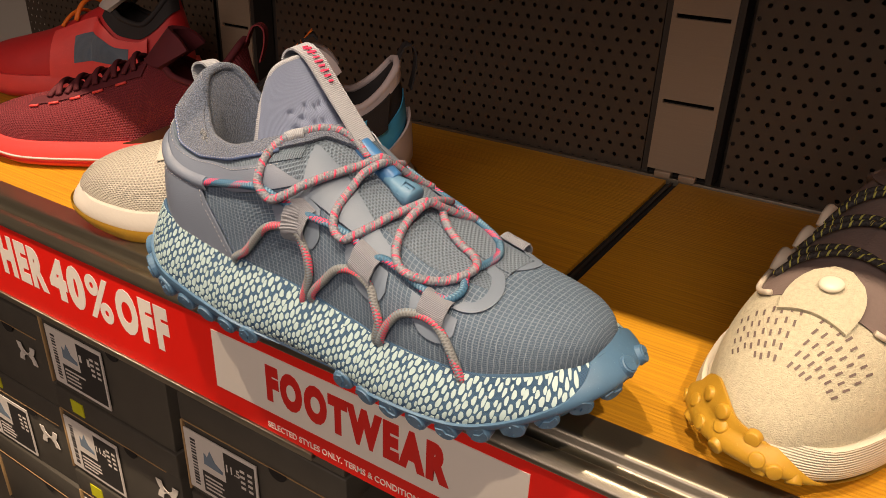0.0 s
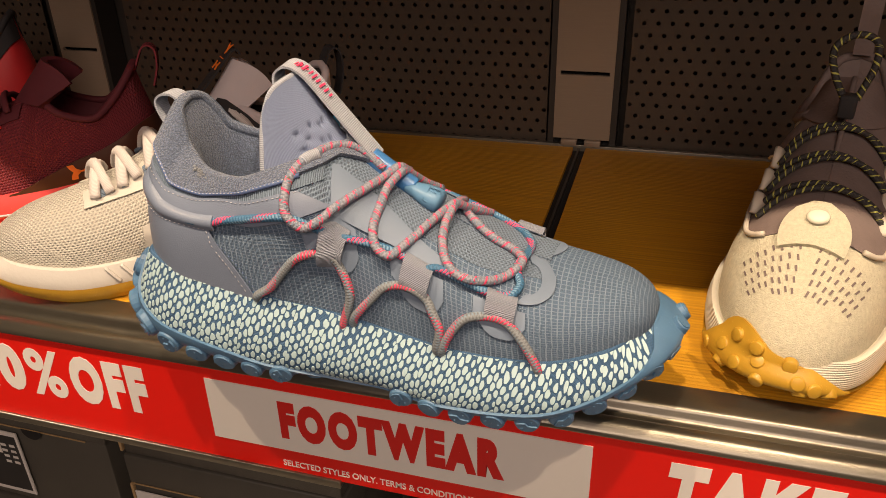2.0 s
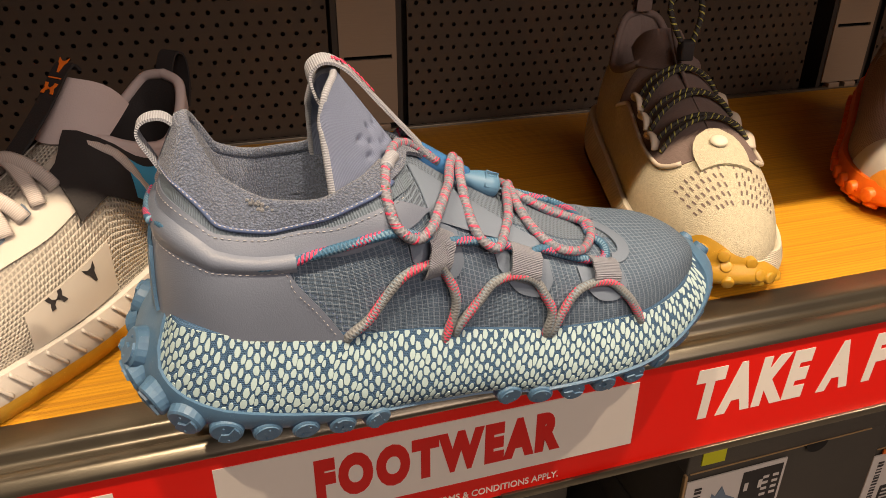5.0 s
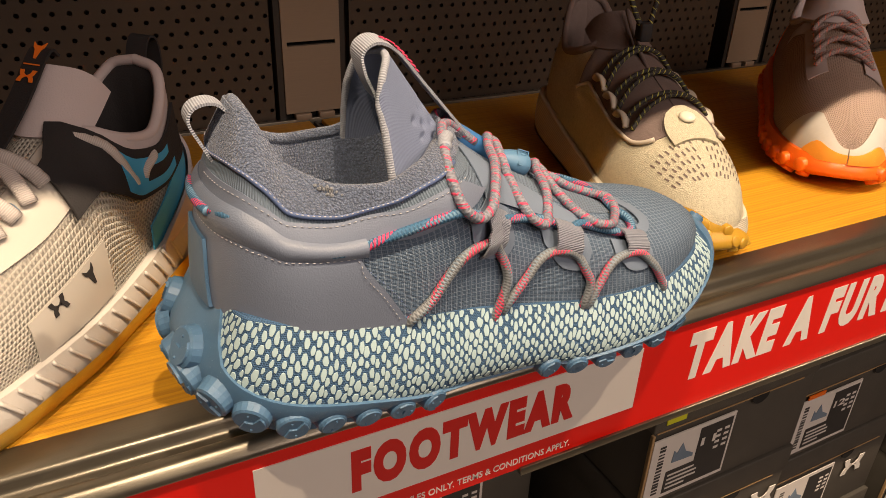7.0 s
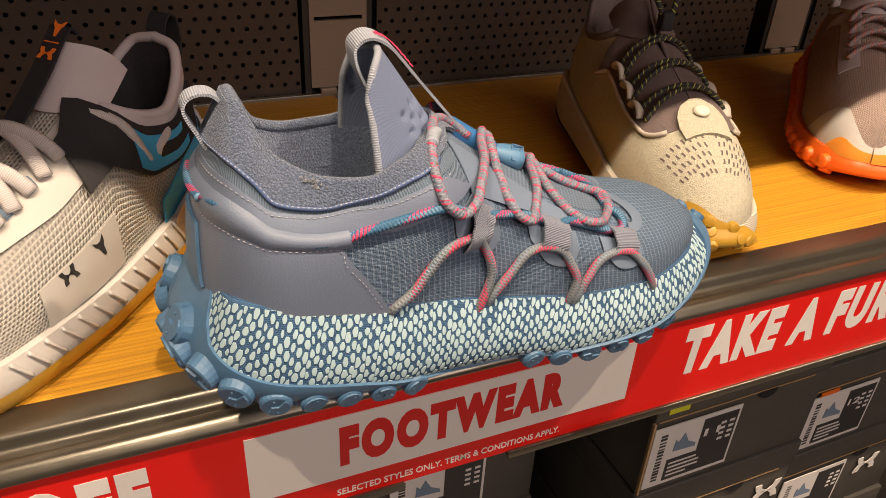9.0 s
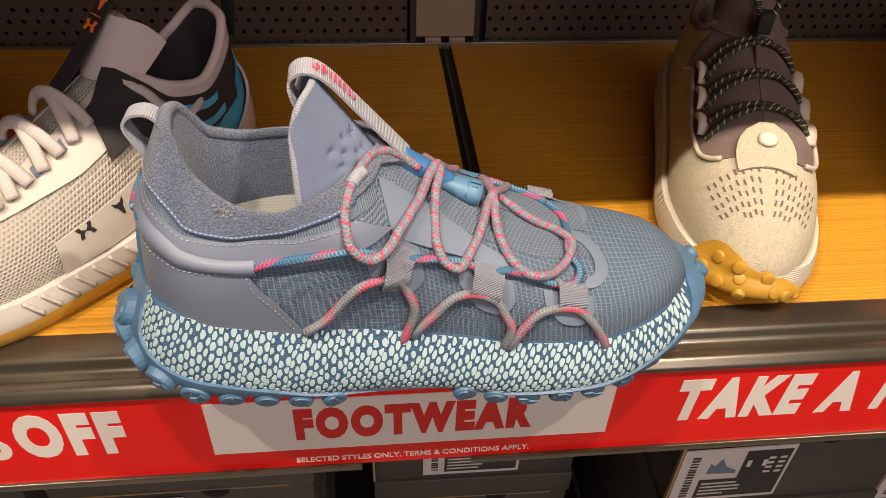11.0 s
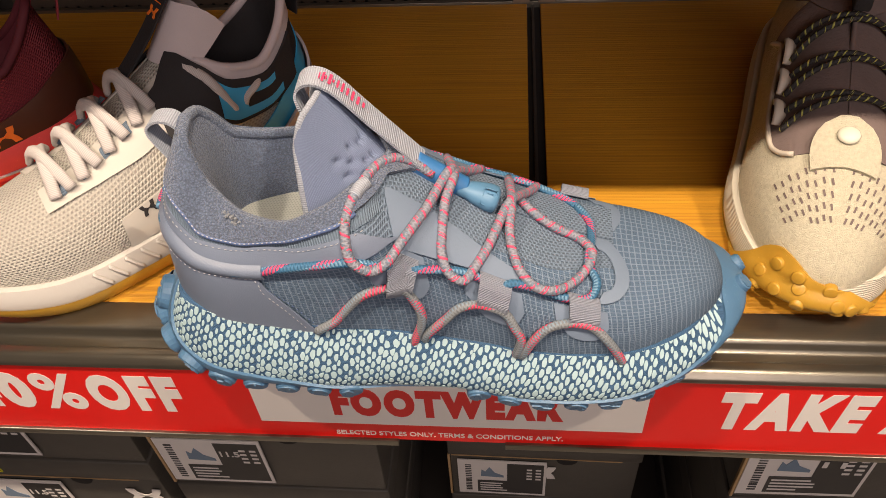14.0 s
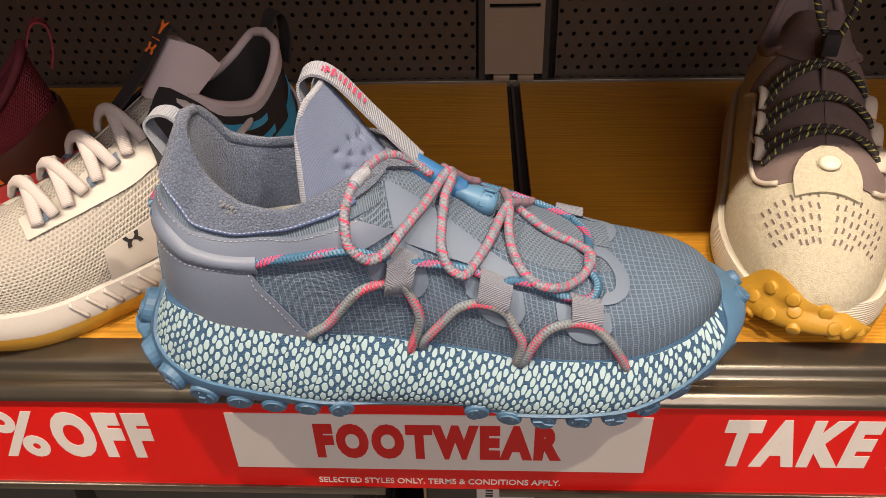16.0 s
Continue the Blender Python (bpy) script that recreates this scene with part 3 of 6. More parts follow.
def knob(r=0.0075, h=0.004, sides=14, groove=True):
    """A round lug with a bevelled rim, standing on z = 0."""
    bm = bmesh.new()
    rings = []
    for rr, z in ((r * 1.12, -0.003), (r, 0.0), (r * 0.94, h * 0.8), (r * 0.82, h)):
        rings.append([bm.verts.new((rr * math.cos(2 * math.pi * k / sides), rr * math.sin(2 * math.pi * k / sides), z)) for k in range(sides)])
    for a, b in zip(rings, rings[1:]):
        for k in range(sides):
            bm.faces.new((a[k], a[(k + 1) % sides], b[(k + 1) % sides], b[k]))
    bm.faces.new(rings[-1])
    if groove:
        k = r * 0.80
        arc = [(k * math.cos(a), k * math.sin(a)) for a in [math.pi * q / 8 for q in range(9)]]
        edge = [(-k * 0.15, r * 0.10), (k * 0.20, -r * 0.22)]
        lo = [bm.verts.new((x, y, h - 0.0002)) for x, y in arc + edge]
        hi = [bm.verts.new((x * 0.97, y * 0.97 + 0.0001, h + 0.0009)) for x, y in arc + edge]
        bm.faces.new(hi)
        for q in range(len(lo)):
            w = (q + 1) % len(lo)
            bm.faces.new((lo[q], lo[w], hi[w], hi[q]))
        bmesh.ops.create_icosphere(bm, subdivisions=1, radius=r * 0.08, matrix=Matrix.Translation((r * 0.30, r * 0.40, h + 0.0009)))
        bmesh.ops.create_icosphere(bm, subdivisions=1, radius=r * 0.08, matrix=Matrix.Translation((-r * 0.30, -r * 0.40, h)))
    return bm


def set_on(ob, p, n, spin=0.0):
    ob.matrix_local = Matrix.Translation(p) @ n.to_track_quat("Z", "Y").to_matrix().to_4x4() @ Matrix.Rotation(spin, 4, "Z")


SOLEBLUE = rubber("translucent_blue_rubber", (0.078, 0.170, 0.29), 0.46)
BLUEKNIT = knit("dark_blue_knit", (0.055, 0.135, 0.26), 0.0011, 0.8, 0.0004, 0.5)
PEBBLE = plain("pale_mint_print", (0.41, 0.56, 0.60), 0.55, 0, 0.10, 300)
RIPSTOP = woven("slate_ripstop", (0.084, 0.136, 0.213), (0.190, 0.254, 0.336), (0.0027, 0.0022), 0.24, 0.70, 0.0008, 0.0007)
KNITGREY = ribbed("grey_knit", (0.155, 0.21, 0.28), 0.0012, 0, 0.85, 0.0005)
TERRY = terry("slate_terry_lining", (0.165, 0.220, 0.345))
SYNTH = plain("grey_synthetic_leather", (0.166, 0.202, 0.278), 0.44, 0, 0.08, 30, 0.00014, 1500)
FILM = plain("pale_grey_film", (0.158, 0.207, 0.285), 0.60, 0, 0.08, 40, 0.0001, 900)
TWILL = ribbed("lilac_grey_twill", (0.20, 0.25, 0.39), 0.0009, 0, 0.75, 0.0002)
WEBBING = ribbed("grey_webbing", (0.28, 0.305, 0.375), 0.0008, 0, 0.6, 0.0004)
TAPE = ribbed("pale_tape", (0.40, 0.43, 0.50), 0.0010, 0, 0.7, 0.00028)
PINK = plain("pink_print", (0.85, 0.06, 0.16), 0.6)
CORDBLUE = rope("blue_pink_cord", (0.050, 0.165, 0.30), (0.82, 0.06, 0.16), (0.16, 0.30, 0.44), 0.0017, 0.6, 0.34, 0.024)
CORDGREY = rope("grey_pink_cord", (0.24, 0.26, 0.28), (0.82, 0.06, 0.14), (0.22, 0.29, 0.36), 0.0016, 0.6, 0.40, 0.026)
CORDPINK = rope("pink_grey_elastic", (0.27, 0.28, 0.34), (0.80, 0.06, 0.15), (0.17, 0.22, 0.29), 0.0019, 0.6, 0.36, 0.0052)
BLUEPLASTIC = plain("blue_plastic", (0.045, 0.17, 0.40), 0.32, 0, 0.05, 60)
TOGGLE = plain("soft_blue_rubber", (0.10, 0.23, 0.38), 0.45, 0, 0.05, 60)
INSOLE = knit("pale_grey_insole", (0.36, 0.38, 0.36), 0.0016, 0.85, 0.0003, 0.7)
VAMPKNIT = knit("chunky_grey_knit", (0.155, 0.21, 0.285), 0.0023, 0.85, 0.0007, 0.55)
STITCH = plain("pale_thread", (0.42, 0.43, 0.47), 0.7)
PIPING = plain("blue_piping", (0.10, 0.15, 0.30), 0.5)
TAG = plain("olive_tag", (0.16, 0.14, 0.08), 0.6)

H = Last(
    0.3015,
    ([(0.016, 0.0425), (0.04, 0.0460), (0.06, 0.0485), (0.10, 0.0485), (0.14, 0.0440), (0.18, 0.0445), (0.205, 0.0475), (0.225, 0.0485), (0.245, 0.0475), (0.28, 0.0430), (0.3015, 0.0400)],
     [(0.016, 0.033), (0.04, 0.034), (0.06, 0.035), (0.10, 0.035), (0.15, 0.037), (0.20, 0.044), (0.245, 0.046), (0.28, 0.044), (0.3015, 0.043)]),
    [(0.016, 0.082), (0.035, 0.082), (0.06, 0.0775), (0.107, 0.0685), (0.152, 0.0595), (0.203, 0.052), (0.247, 0.052), (0.273, 0.0555), (0.288, 0.059), (0.3015, 0.063)],
    [(0.016, 0.045), (0.028, 0.034), (0.05, 0.0265), (0.08, 0.0205), (0.15, 0.0165), (0.165, 0.0165), (0.195, 0.0130), (0.24, 0.016), (0.262, 0.023), (0.283, 0.035), (0.3015, 0.047)],
    [(0, 0.0495, 0, 0.154), (0.06, 0.0505, 0.008, 0.152), (0.12, 0.0535, 0.013, 0.1455), (0.2, 0.060, 0.018, 0.1335), (0.42, 0.080, 0.028, 0.1255), (0.62, 0.096, 0.031, 0.1250), (0.82, 0.115, 0.027, 0.130), (0.94, 0.130, 0.014, 0.134), (1, 0.136, 0, 0.135)],
    [(0.136, 0.135), (0.16, 0.1165), (0.19, 0.1005), (0.22, 0.0870), (0.24, 0.0810), (0.26, 0.0775), (0.279, 0.0745), (0.2925, 0.0690), (0.298, 0.0630)],
    0.150, upper_x=(0.0290, 0.0030), heel_r=0.033, toe_r=0.065, inset=0.0006, flare=0.0145, start=0.0225, lateral=1.24, full=(0.85, 0.82), skew=0.72, rise=(0.66, 0.25), blend=(0.55, 0.60),
)
hero = thing("trail_shoe", "slate blue trail shoe with pebbled sole overhanging the shelf edge", "shoe", pose(-0.086, 0.018, 0.002))
part("upper", sheet(H.upper_rows(60, 22)), RIPSTOP, hero, "slate ripstop upper")
thicken(part("lining", sheet(H.lining_rows(30, 0.060, 0.007)), TERRY, hero, "grey terry lining"), 0.001)
part("footbed", footbed(H, lambda x: 0.094 - 0.06 * max(x - 0.07, 0), 0.80), INSOLE, hero, "pale grey insole")


BAND = table([(0.0225, 0.985), (0.0255, 0.985), (0.0285, 0.92), (0.033, 0.60), (0.042, 0.46), (0.055, 0.40), (0.085, 0.34), (0.12, 0.24), (0.165, 0.14), (0.185, 0.20), (0.205, 0.29), (0.246, 0.33), (0.268, 0.39), (0.284, 0.48), (0.292, 0.66), (0.298, 0.93), (0.3015, 0.985)])


def band_v(s, t):
    x, _ = H.outline(s, t)
    return BAND(x)


part("midsole", sole_sheet(H, lambda s, t: 0.0, lambda s, t: 1.0, 0.0, 80, 10), BLUEKNIT, hero, "blue knit wrap of the midsole")
part("welt", welt(H), BLUEKNIT, hero, "blue knit ledge round the upper")
outsole = part("outsole", sole_sheet(H, lambda s, t: 0.0, band_v, 0.0010, 90, 10), SOLEBLUE, hero, "translucent blue rubber outsole")
thicken(outsole, 0.0016, 0.0)
FLOOR = table([(0.016, 0.046), (0.035, 0.022), (0.06, 0.008), (0.09, 0.004), (0.13, 0.008), (0.155, 0.012), (0.185, 0.006), (0.23, 0.004), (0.262, 0.012), (0.284, 0.026), (0.3015, 0.047)])
part("outsole_bottom", sole_bottom(H, 0.0022, 60, 0.0, FLOOR, 12), SOLEBLUE, hero, "underside of blue rubber")


def pebbles(last):
    """A net of flat drops printed on the knit, between the rubber and the upper."""
    rnd = random.Random(7)
    n = 600
    line = [(-1, 0.975 - 0.975 * i / n) for i in range(n)] + [(1, 0.975 * i / n) for i in range(n + 1)]
    pts = [last.wall(s, t, 0.7) for s, t in line]
    run = [0.0]
    for a, b in zip(pts, pts[1:]):
        run.append(run[-1] + (b - a).length)
    dx, dz = 0.00260, 0.0055
    cols, rows = int(run[-1] / dx), 15

    def centre(i, j):
        k = Vector((noise.noise((i * 0.83, j * 1.7, 1.5)), noise.noise((i * 1.1, j * 0.9, 7.5)), 0))
        fine = Vector((math.sin(i * 12.9898 + j * 78.233) * 43758.5453 % 1.0 - 0.5, math.sin(i * 39.34 + j * 11.13) * 24634.634 % 1.0 - 0.5, 0))
        return Vector(((i + 0.40 * k.x + 0.42 * fine.x) * dx + 0.24 * (j * dz), (j + (0.5 if i % 2 else 0.0) + 0.42 * k.y + 0.36 * fine.y) * dz + 0.0014, 0))

    verts, faces = [], []
    for i in range(1, cols - 1):
        for j in range(-1, rows):
            c = centre(i, j)
            lo = j if i % 2 else j - 1
            near = [centre(i, j + 1), centre(i + 1, lo + 1), centre(i + 1, lo), centre(i, j - 1), centre(i - 1, lo), centre(i - 1, lo + 1)]
            corner = [(c + near[k] + near[(k + 1) % 6]) / 3 for k in range(6)]
            ring = []
            for k in range(6):
                a, b = corner[k], corner[(k + 1) % 6]
                ring += [a.lerp(b, 0.14), a.lerp(b, 0.86)]
            shrink = rnd.uniform(0.63, 0.81) if rnd.random() < 0.84 else rnd.uniform(0.45, 0.62)
            ok, placed = True, []
            for f, hgt in ((shrink, -0.0002), (shrink * 0.96, 0.00008), (shrink * 0.55, 0.00010)):
                for q in ring:
                    p = c + (q - c) * f
                    x = min(max(p.x, 0), run[-1] - 1e-5)
                    k = int(np.searchsorted(run, x)) - 1
                    k = min(max(k, 0), len(line) - 2)
                    w = (x - run[k]) / max(run[k + 1] - run[k], 1e-9)
                    s, t = line[k]
                    t += (line[k + 1][1] - t) * w
                    ox = last.outline(s, t)[0]
                    hh = last.sole_top(ox) - last.sole_bottom(ox)
                    v = 1 - p.y / hh
                    if c.y > -0.0020:
                        v = min(v, 0.992)
                    if v > 1.0 or v < BAND(ox) - 0.10:
                        ok = False
                        break
                    placed.append(last.wall(s, t, v, 0.0003 + hgt))
                if not ok:
                    break
            if not ok:
                continue
            k0 = len(verts)
            verts += placed
            for r in range(2):
                for q in range(12):
                    q2 = (q + 1) % 12
                    faces.append((k0 + r * 12 + q, k0 + r * 12 + q2, k0 + r * 12 + 12 + q2, k0 + r * 12 + 12 + q))
            faces.append(tuple(k0 + 24 + q for q in range(12)))
    me = bpy.data.meshes.new("pebble_print")
    me.from_pydata([v[:] for v in verts], [], faces)
    bm = bmesh.new()
    bm.from_mesh(me)
    bmesh.ops.recalc_face_normals(bm, faces=bm.faces)
    bm.to_mesh(me)
    bm.free()
    me.materials.append(PEBBLE)
    ob = new("pebble_print", me)
    ob.parent = hero
    return tagged(ob, "pale mint pebble print on the sole wrap", kind="stuff")


pebbles(H)

# lugs of the outsole
lug_bm = knob(0.0078, 0.0034, 20)
lug = None


def put_lug(p, n, spin, size=1.0):
    global lug
    if lug is None:
        lug = part("lug", lug_bm, SOLEBLUE, outsole, flat=True)
        ob = lug
    else:
        ob = new("lug", lug.data)
        ob.parent = outsole
    set_on(ob, p, n, spin)
    ob.scale = (size, size, size)


rnd = random.Random(3)
for s in (-1, 1):
    dist, last_p = 0.0, None
    for i in range(400):
        t = i / 400
        v = 0.17 + 0.14 * ease((0.24 - t) / 0.14)
        p = H.wall(s, t, v, 0.0014)
        if last_p is not None:
            dist += (p - last_p).length
        last_p = p
        if dist > 0.0158 or i == (8 if s < 0 else 30):
            dist = 0.0
            x = p.x
            if 0.125 < x < 0.172:
                continue
            n = H.wall_normal(s, t, 0.5)
            n = (Vector((n.x, n.y, 0)).normalized() + Vector((0, 0, -0.30))).normalized()
            put_lug(p + n * 0.0004, n, rnd.uniform(0, 6.3), 0.82 + 0.24 * ease((0.075 - x) / 0.05))
for i in range(15):
    x = 0.03 + 0.018 * i
    if 0.12 < x < 0.17:
        continue
    for q in (-0.62, -0.2, 0.25, 0.66):
        t = H.param(x)
        a, b = H.wall(-1, t, 0), H.wall(1, t, 0)
        p = a.lerp(b, (q + 1) / 2)
        p.z += min(FLOOR(p.x) - p.z, 0) * (1 - abs(q) ** 2.2)
        put_lug(p + Vector((0, 0, 0.0005)), Vector((0, 0.5 * q ** 3, -1)).normalized(), rnd.uniform(0, 6.3), 0.95)
for sx, vv, size in ((0.0, 0.55, 1.2), (0.0, 0.30, 1.2)):
    for s, t in ((-1, 0.055), (1, 0.07)):
        n = H.wall_normal(s, t, vv)
        put_lug(H.wall(s, t, vv, 0.0022), n, rnd.uniform(0, 6.3), size)
for s, t, vv in ((-1, 0.985, 0.62), (1, 0.965, 0.5)):
    put_lug(H.wall(s, t, vv, 0.0022), H.wall_normal(s, t, vv), rnd.uniform(0, 6.3), 0.6)


def overlay(last, name, stations, vlo, vhi, off, material, parent, label="", m=12, thick=0.0008):
    """A panel laid over the upper between two heights."""
    rows = [[last.at(s, t, vlo(s, t) + (vhi(s, t) - vlo(s, t)) * j / m, off) for j in range(m + 1)] for s, t in stations]
    return thicken(part(name, sheet(rows), material, parent, label), thick, -1.0)


def heel_ring(t1, n=30):
    return [(-1, t1 * (1 - i / n)) for i in range(n)] + [(1, t1 * i / n) for i in range(n + 1)]
# heel counter, lace guide, collar band, piping
PIPE_V = table([(0, 0.635), (0.094, 0.675), (0.19, 0.68), (0.26, 0.755), (0.37, 0.89), (0.425, 0.86), (0.5, 0.80)])
BAND_V = table([(0, 0.515), (0.144, 0.56), (0.244, 0.675), (0.344, 0.80), (0.425, 0.76), (0.5, 0.66)])
GUIDE_LO = table([(0, 0.27), (0.138, 0.31), (0.225, 0.385), (0.30, 0.43)])
GUIDE_HI = table([(0, 0.42), (0.112, 0.45), (0.225, 0.495), (0.306, 0.56)])
EDGE_V = table([(0, 0.30), (0.138, 0.32), (0.225, 0.40), (0.290, 0.44), (0.3, 0.33), (0.325, 0.17), (0.352, 0.0)])


def stations(t0, t1, s=-1, n=30):
    return [(s, t0 + (t1 - t0) * i / n) for i in range(n + 1)]


overlay(H, "heel_counter", heel_ring(0.350, 60), lambda s, t: 0.0, lambda s, t: EDGE_V(t), 0.0012, SYNTH, hero, "smooth grey synthetic heel counter")
overlay(H, "quarter_band", heel_ring(0.47, 44), lambda s, t: GUIDE_HI(t) - 0.03 if t < 0.306 else 0.53, lambda s, t: BAND_V(t) - (BAND_V(t) - 0.535) * ease((t - 0.43) / 0.04), 0.0009, SYNTH, hero, "smooth grey band below the collar", 8)
overlay(H, "collar_mesh", heel_ring(0.46, 44), lambda s, t: BAND_V(t), lambda s, t: PIPE_V(t), 0.0004, KNITGREY, hero, "dark mesh strip below the piping", 5)
overlay(H, "collar", heel_ring(0.50, 48), lambda s, t: PIPE_V(t) + (0.99 - PIPE_V(t)) * ease((t - 0.455) / 0.045), lambda s, t: 1.0, 0.0014, TERRY, hero, "grey terry collar", 8, 0.002)


def guide_rows():
    rows = []
    for s, t in heel_ring(0.304, 40):
        lo, hi = GUIDE_LO(t), GUIDE_HI(t)
        rows.append([H.at(s, t, lo + (hi - lo) * j / 8, 0.0014 + 0.0019 * math.sin(math.pi * j / 8)) for j in range(9)])
    return rows


thicken(part("lace_guide", sheet(guide_rows()), SYNTH, hero, "rolled grey lace guide round the heel"), 0.001, -1.0)
part("piping", tube([H.at(s, t, PIPE_V(t) - 0.01, 0.0024) for s, t in heel_ring(0.44, 40)], 0.0011, 8, 2), PIPING, hero, "blue piping under the collar")
part("collar_rim", tube(H.collar_path(26, 1.0, 0.0, 0.93), 0.0026, 10, 2), TERRY, hero, "soft terry rim of the collar")


def bead_row(name, pts, r, gap, material, label=""):
    """Small beads or stitches set along a path."""
    path = smooth_path(pts, 6)
    bm = bmesh.new()
    left = 0.0
    for a, b in zip(path, path[1:]):
        d = (b - a).length
        left -= d
        if left <= 0:
            left = gap
            q = (b - a).normalized().to_track_quat("X", "Z").to_matrix().to_4x4()
            bmesh.ops.create_icosphere(bm, subdivisions=1, radius=r, matrix=Matrix.Translation(a) @ q @ Matrix.Diagonal((gap * 0.34 / r, 1, 0.7, 1)))
    ob = part(name, bm, material, hero, label)
    return ob


LACING = table([(0, 0), (0.33, 0), (0.47, -0.0125), (0.57, -0.0085), (0.68, -0.005), (0.80, 0), (1, 0)])


def along(t):
    """The station of the lacing's parts, drawn back a little at the instep."""
    return t + LACING(t)


def on(points, s=-1):
    """Places on the shoe from (station, height, distance off the cloth)."""
    return [H.at(s if len(p) < 4 else p[3], along(p[0]), p[1], p[2]) for p in points]


bead_row("piping_beads", [H.at(s, t, PIPE_V(t) - 0.01, 0.0034) for s, t in heel_ring(0.43, 60)], 0.00036, 0.0019, STITCH, "pale stitches along the piping")
bead_row("counter_stitching", [H.at(-1, t, EDGE_V(t) - (0.03 if t < 0.29 else 0.0), 0.0024) for t in [0.003 + 0.284 * i / 30 for i in range(31)]] + on([(0.293, 0.36, 0.0024), (0.297, 0.28, 0.0024), (0.320, 0.15, 0.0024), (0.342, 0.02, 0.0024)]), 0.00026, 0.0024, STITCH, "pale stitching of the heel counter")
bead_row("band_stitching", [H.at(-1, t, BAND_V(t) - 0.03, 0.0021) for t in [0.004 + 0.44 * i / 40 for i in range(41)]], 0.00026, 0.0024, STITCH, "pale stitching below the collar")
bead_row("front_edge_stitching", on([(0.306, 0.30, 0.0014), (0.335, 0.16, 0.0014), (0.358, 0.03, 0.0014)]), 0.0003, 0.0022, PIPING)

# vamp: knit tongue cover, smooth films
overlay(H, "vamp_knit", stations(0.436, 0.715), lambda s, t: 0.72 - 0.17 * ease((0.500 - t) / 0.03) + 0.10 * ease((t - 0.62) / 0.09), lambda s, t: 1.0, 0.0004, VAMPKNIT, hero, "chunky grey knit over the instep")
overlay(H, "vamp_knit", stations(0.475, 0.715, 1), lambda s, t: 0.72, lambda s, t: 1.0, 0.0004, VAMPKNIT, hero, "chunky grey knit over the instep")
overlay(H, "side_film", stations(0.466, 0.600), lambda s, t: 0.47 + 0.06 * ease((t - 0.45) / 0.1), lambda s, t: 0.80 - 0.17 * ease((t - 0.50) / 0.10), 0.0015, FILM, hero, "smooth pale grey side film", 12, 0.0005)
overlay(H, "side_film", stations(0.488, 0.600, 1), lambda s, t: 0.47, lambda s, t: 0.78 - 0.15 * ease((t - 0.50) / 0.10), 0.0015, FILM, hero, "smooth pale grey side film", 12, 0.0005)


def toe_film(s):
    rows = []
    for i in range(19):
        w = math.pi * i / 18
        rows.append([H.at(s, 0.690 + (0.018 + 0.031 * j / 5) * math.sin(w) + 0.012 * (1 - j / 5) - 0.010, 0.78 - (0.14 + 0.10 * j / 5) * math.cos(w), 0.0009) for j in range(6)])
    return thicken(part("toe_film", sheet(rows), FILM, hero, "smooth pale film at the end of the laces"), 0.0005, -1.0)


toe_film(-1)
toe_film(1)
for a, b in ((0.452, 0.502), (0.546, 0.598), (0.640, 0.694)):
    for s in (-1, 1):
        overlay(H, "loop_patch", stations(along(a) - 0.005, along(b) + 0.003, s, 16), lambda q, t, c=(along(a) + along(b)) / 2: 0.215 + 0.13 * min(abs(t - c) / 0.030, 1) ** 3, lambda q, t: 0.48, 0.0011, FILM, hero, "smooth patch under a lace loop", 6, 0.0004)

# webbing loops
for s in (-1, 1):
    for a0, a1, b0, b1, vt, vb in ((0.466, 0.499, 0.455, 0.483, 0.445, 0.235), (0.560, 0.592, 0.549, 0.581, 0.535, 0.290), (0.651, 0.687, 0.648, 0.682, 0.585, 0.340)):
        rows = []
        for j in range(15):
            q = j / 14
            v = vt + (vb - vt) * q
            lift = 0.0010 + 0.0050 * math.sin(math.pi * q) ** 0.7 * (0.85 if abs(q - 0.5) < 0.09 else 1.0)
            l, r = a0 + (b0 - a0) * q, a1 + (b1 - a1) * q
            rows.append([H.at(s, along(l + (r - l) * i / 6), v, lift) for i in range(7)])
        thicken(part("webbing_loop", sheet(rows), WEBBING, hero, "ribbed silver webbing lace loop"), 0.0010)

# toe bumper over the tip
def bumper():
    rows = []
    for s, t in [(-1, 0.900 + 0.100 * i / 16) for i in range(17)] + [(1, 1 - 0.100 * i / 16) for i in range(1, 17)]:
        k = ease((t - 0.900) / 0.075)
        rows.append([H.at(s, t, 0.40 * k * j / 6, 0.0012) for j in range(7)])
    return thicken(part("toe_bumper", sheet(rows), SOLEBLUE, hero, "blue rubber toe bumper"), 0.0012, -1.0)


bumper()
heel_clip = [[H.at(s, t, 0.22 * ease((0.060 - t) / 0.02) * j / 5, 0.0022) for j in range(6)] for s, t in heel_ring(0.060, 16)]
thicken(part("heel_clip", sheet(heel_clip), SOLEBLUE, hero, "blue rubber heel clip"), 0.0015, -1.0)

# tongue with dimples, pull loops
DENTS = [(-0.30, 0.26), (-0.46, 0.30), (-0.62, 0.36), (-0.36, 0.40), (-0.52, 0.45), (-0.22, 0.40), (-0.26, 0.54), (-0.42, 0.56), (-0.14, 0.56), (-0.64, 0.52), (-0.56, 0.20)]


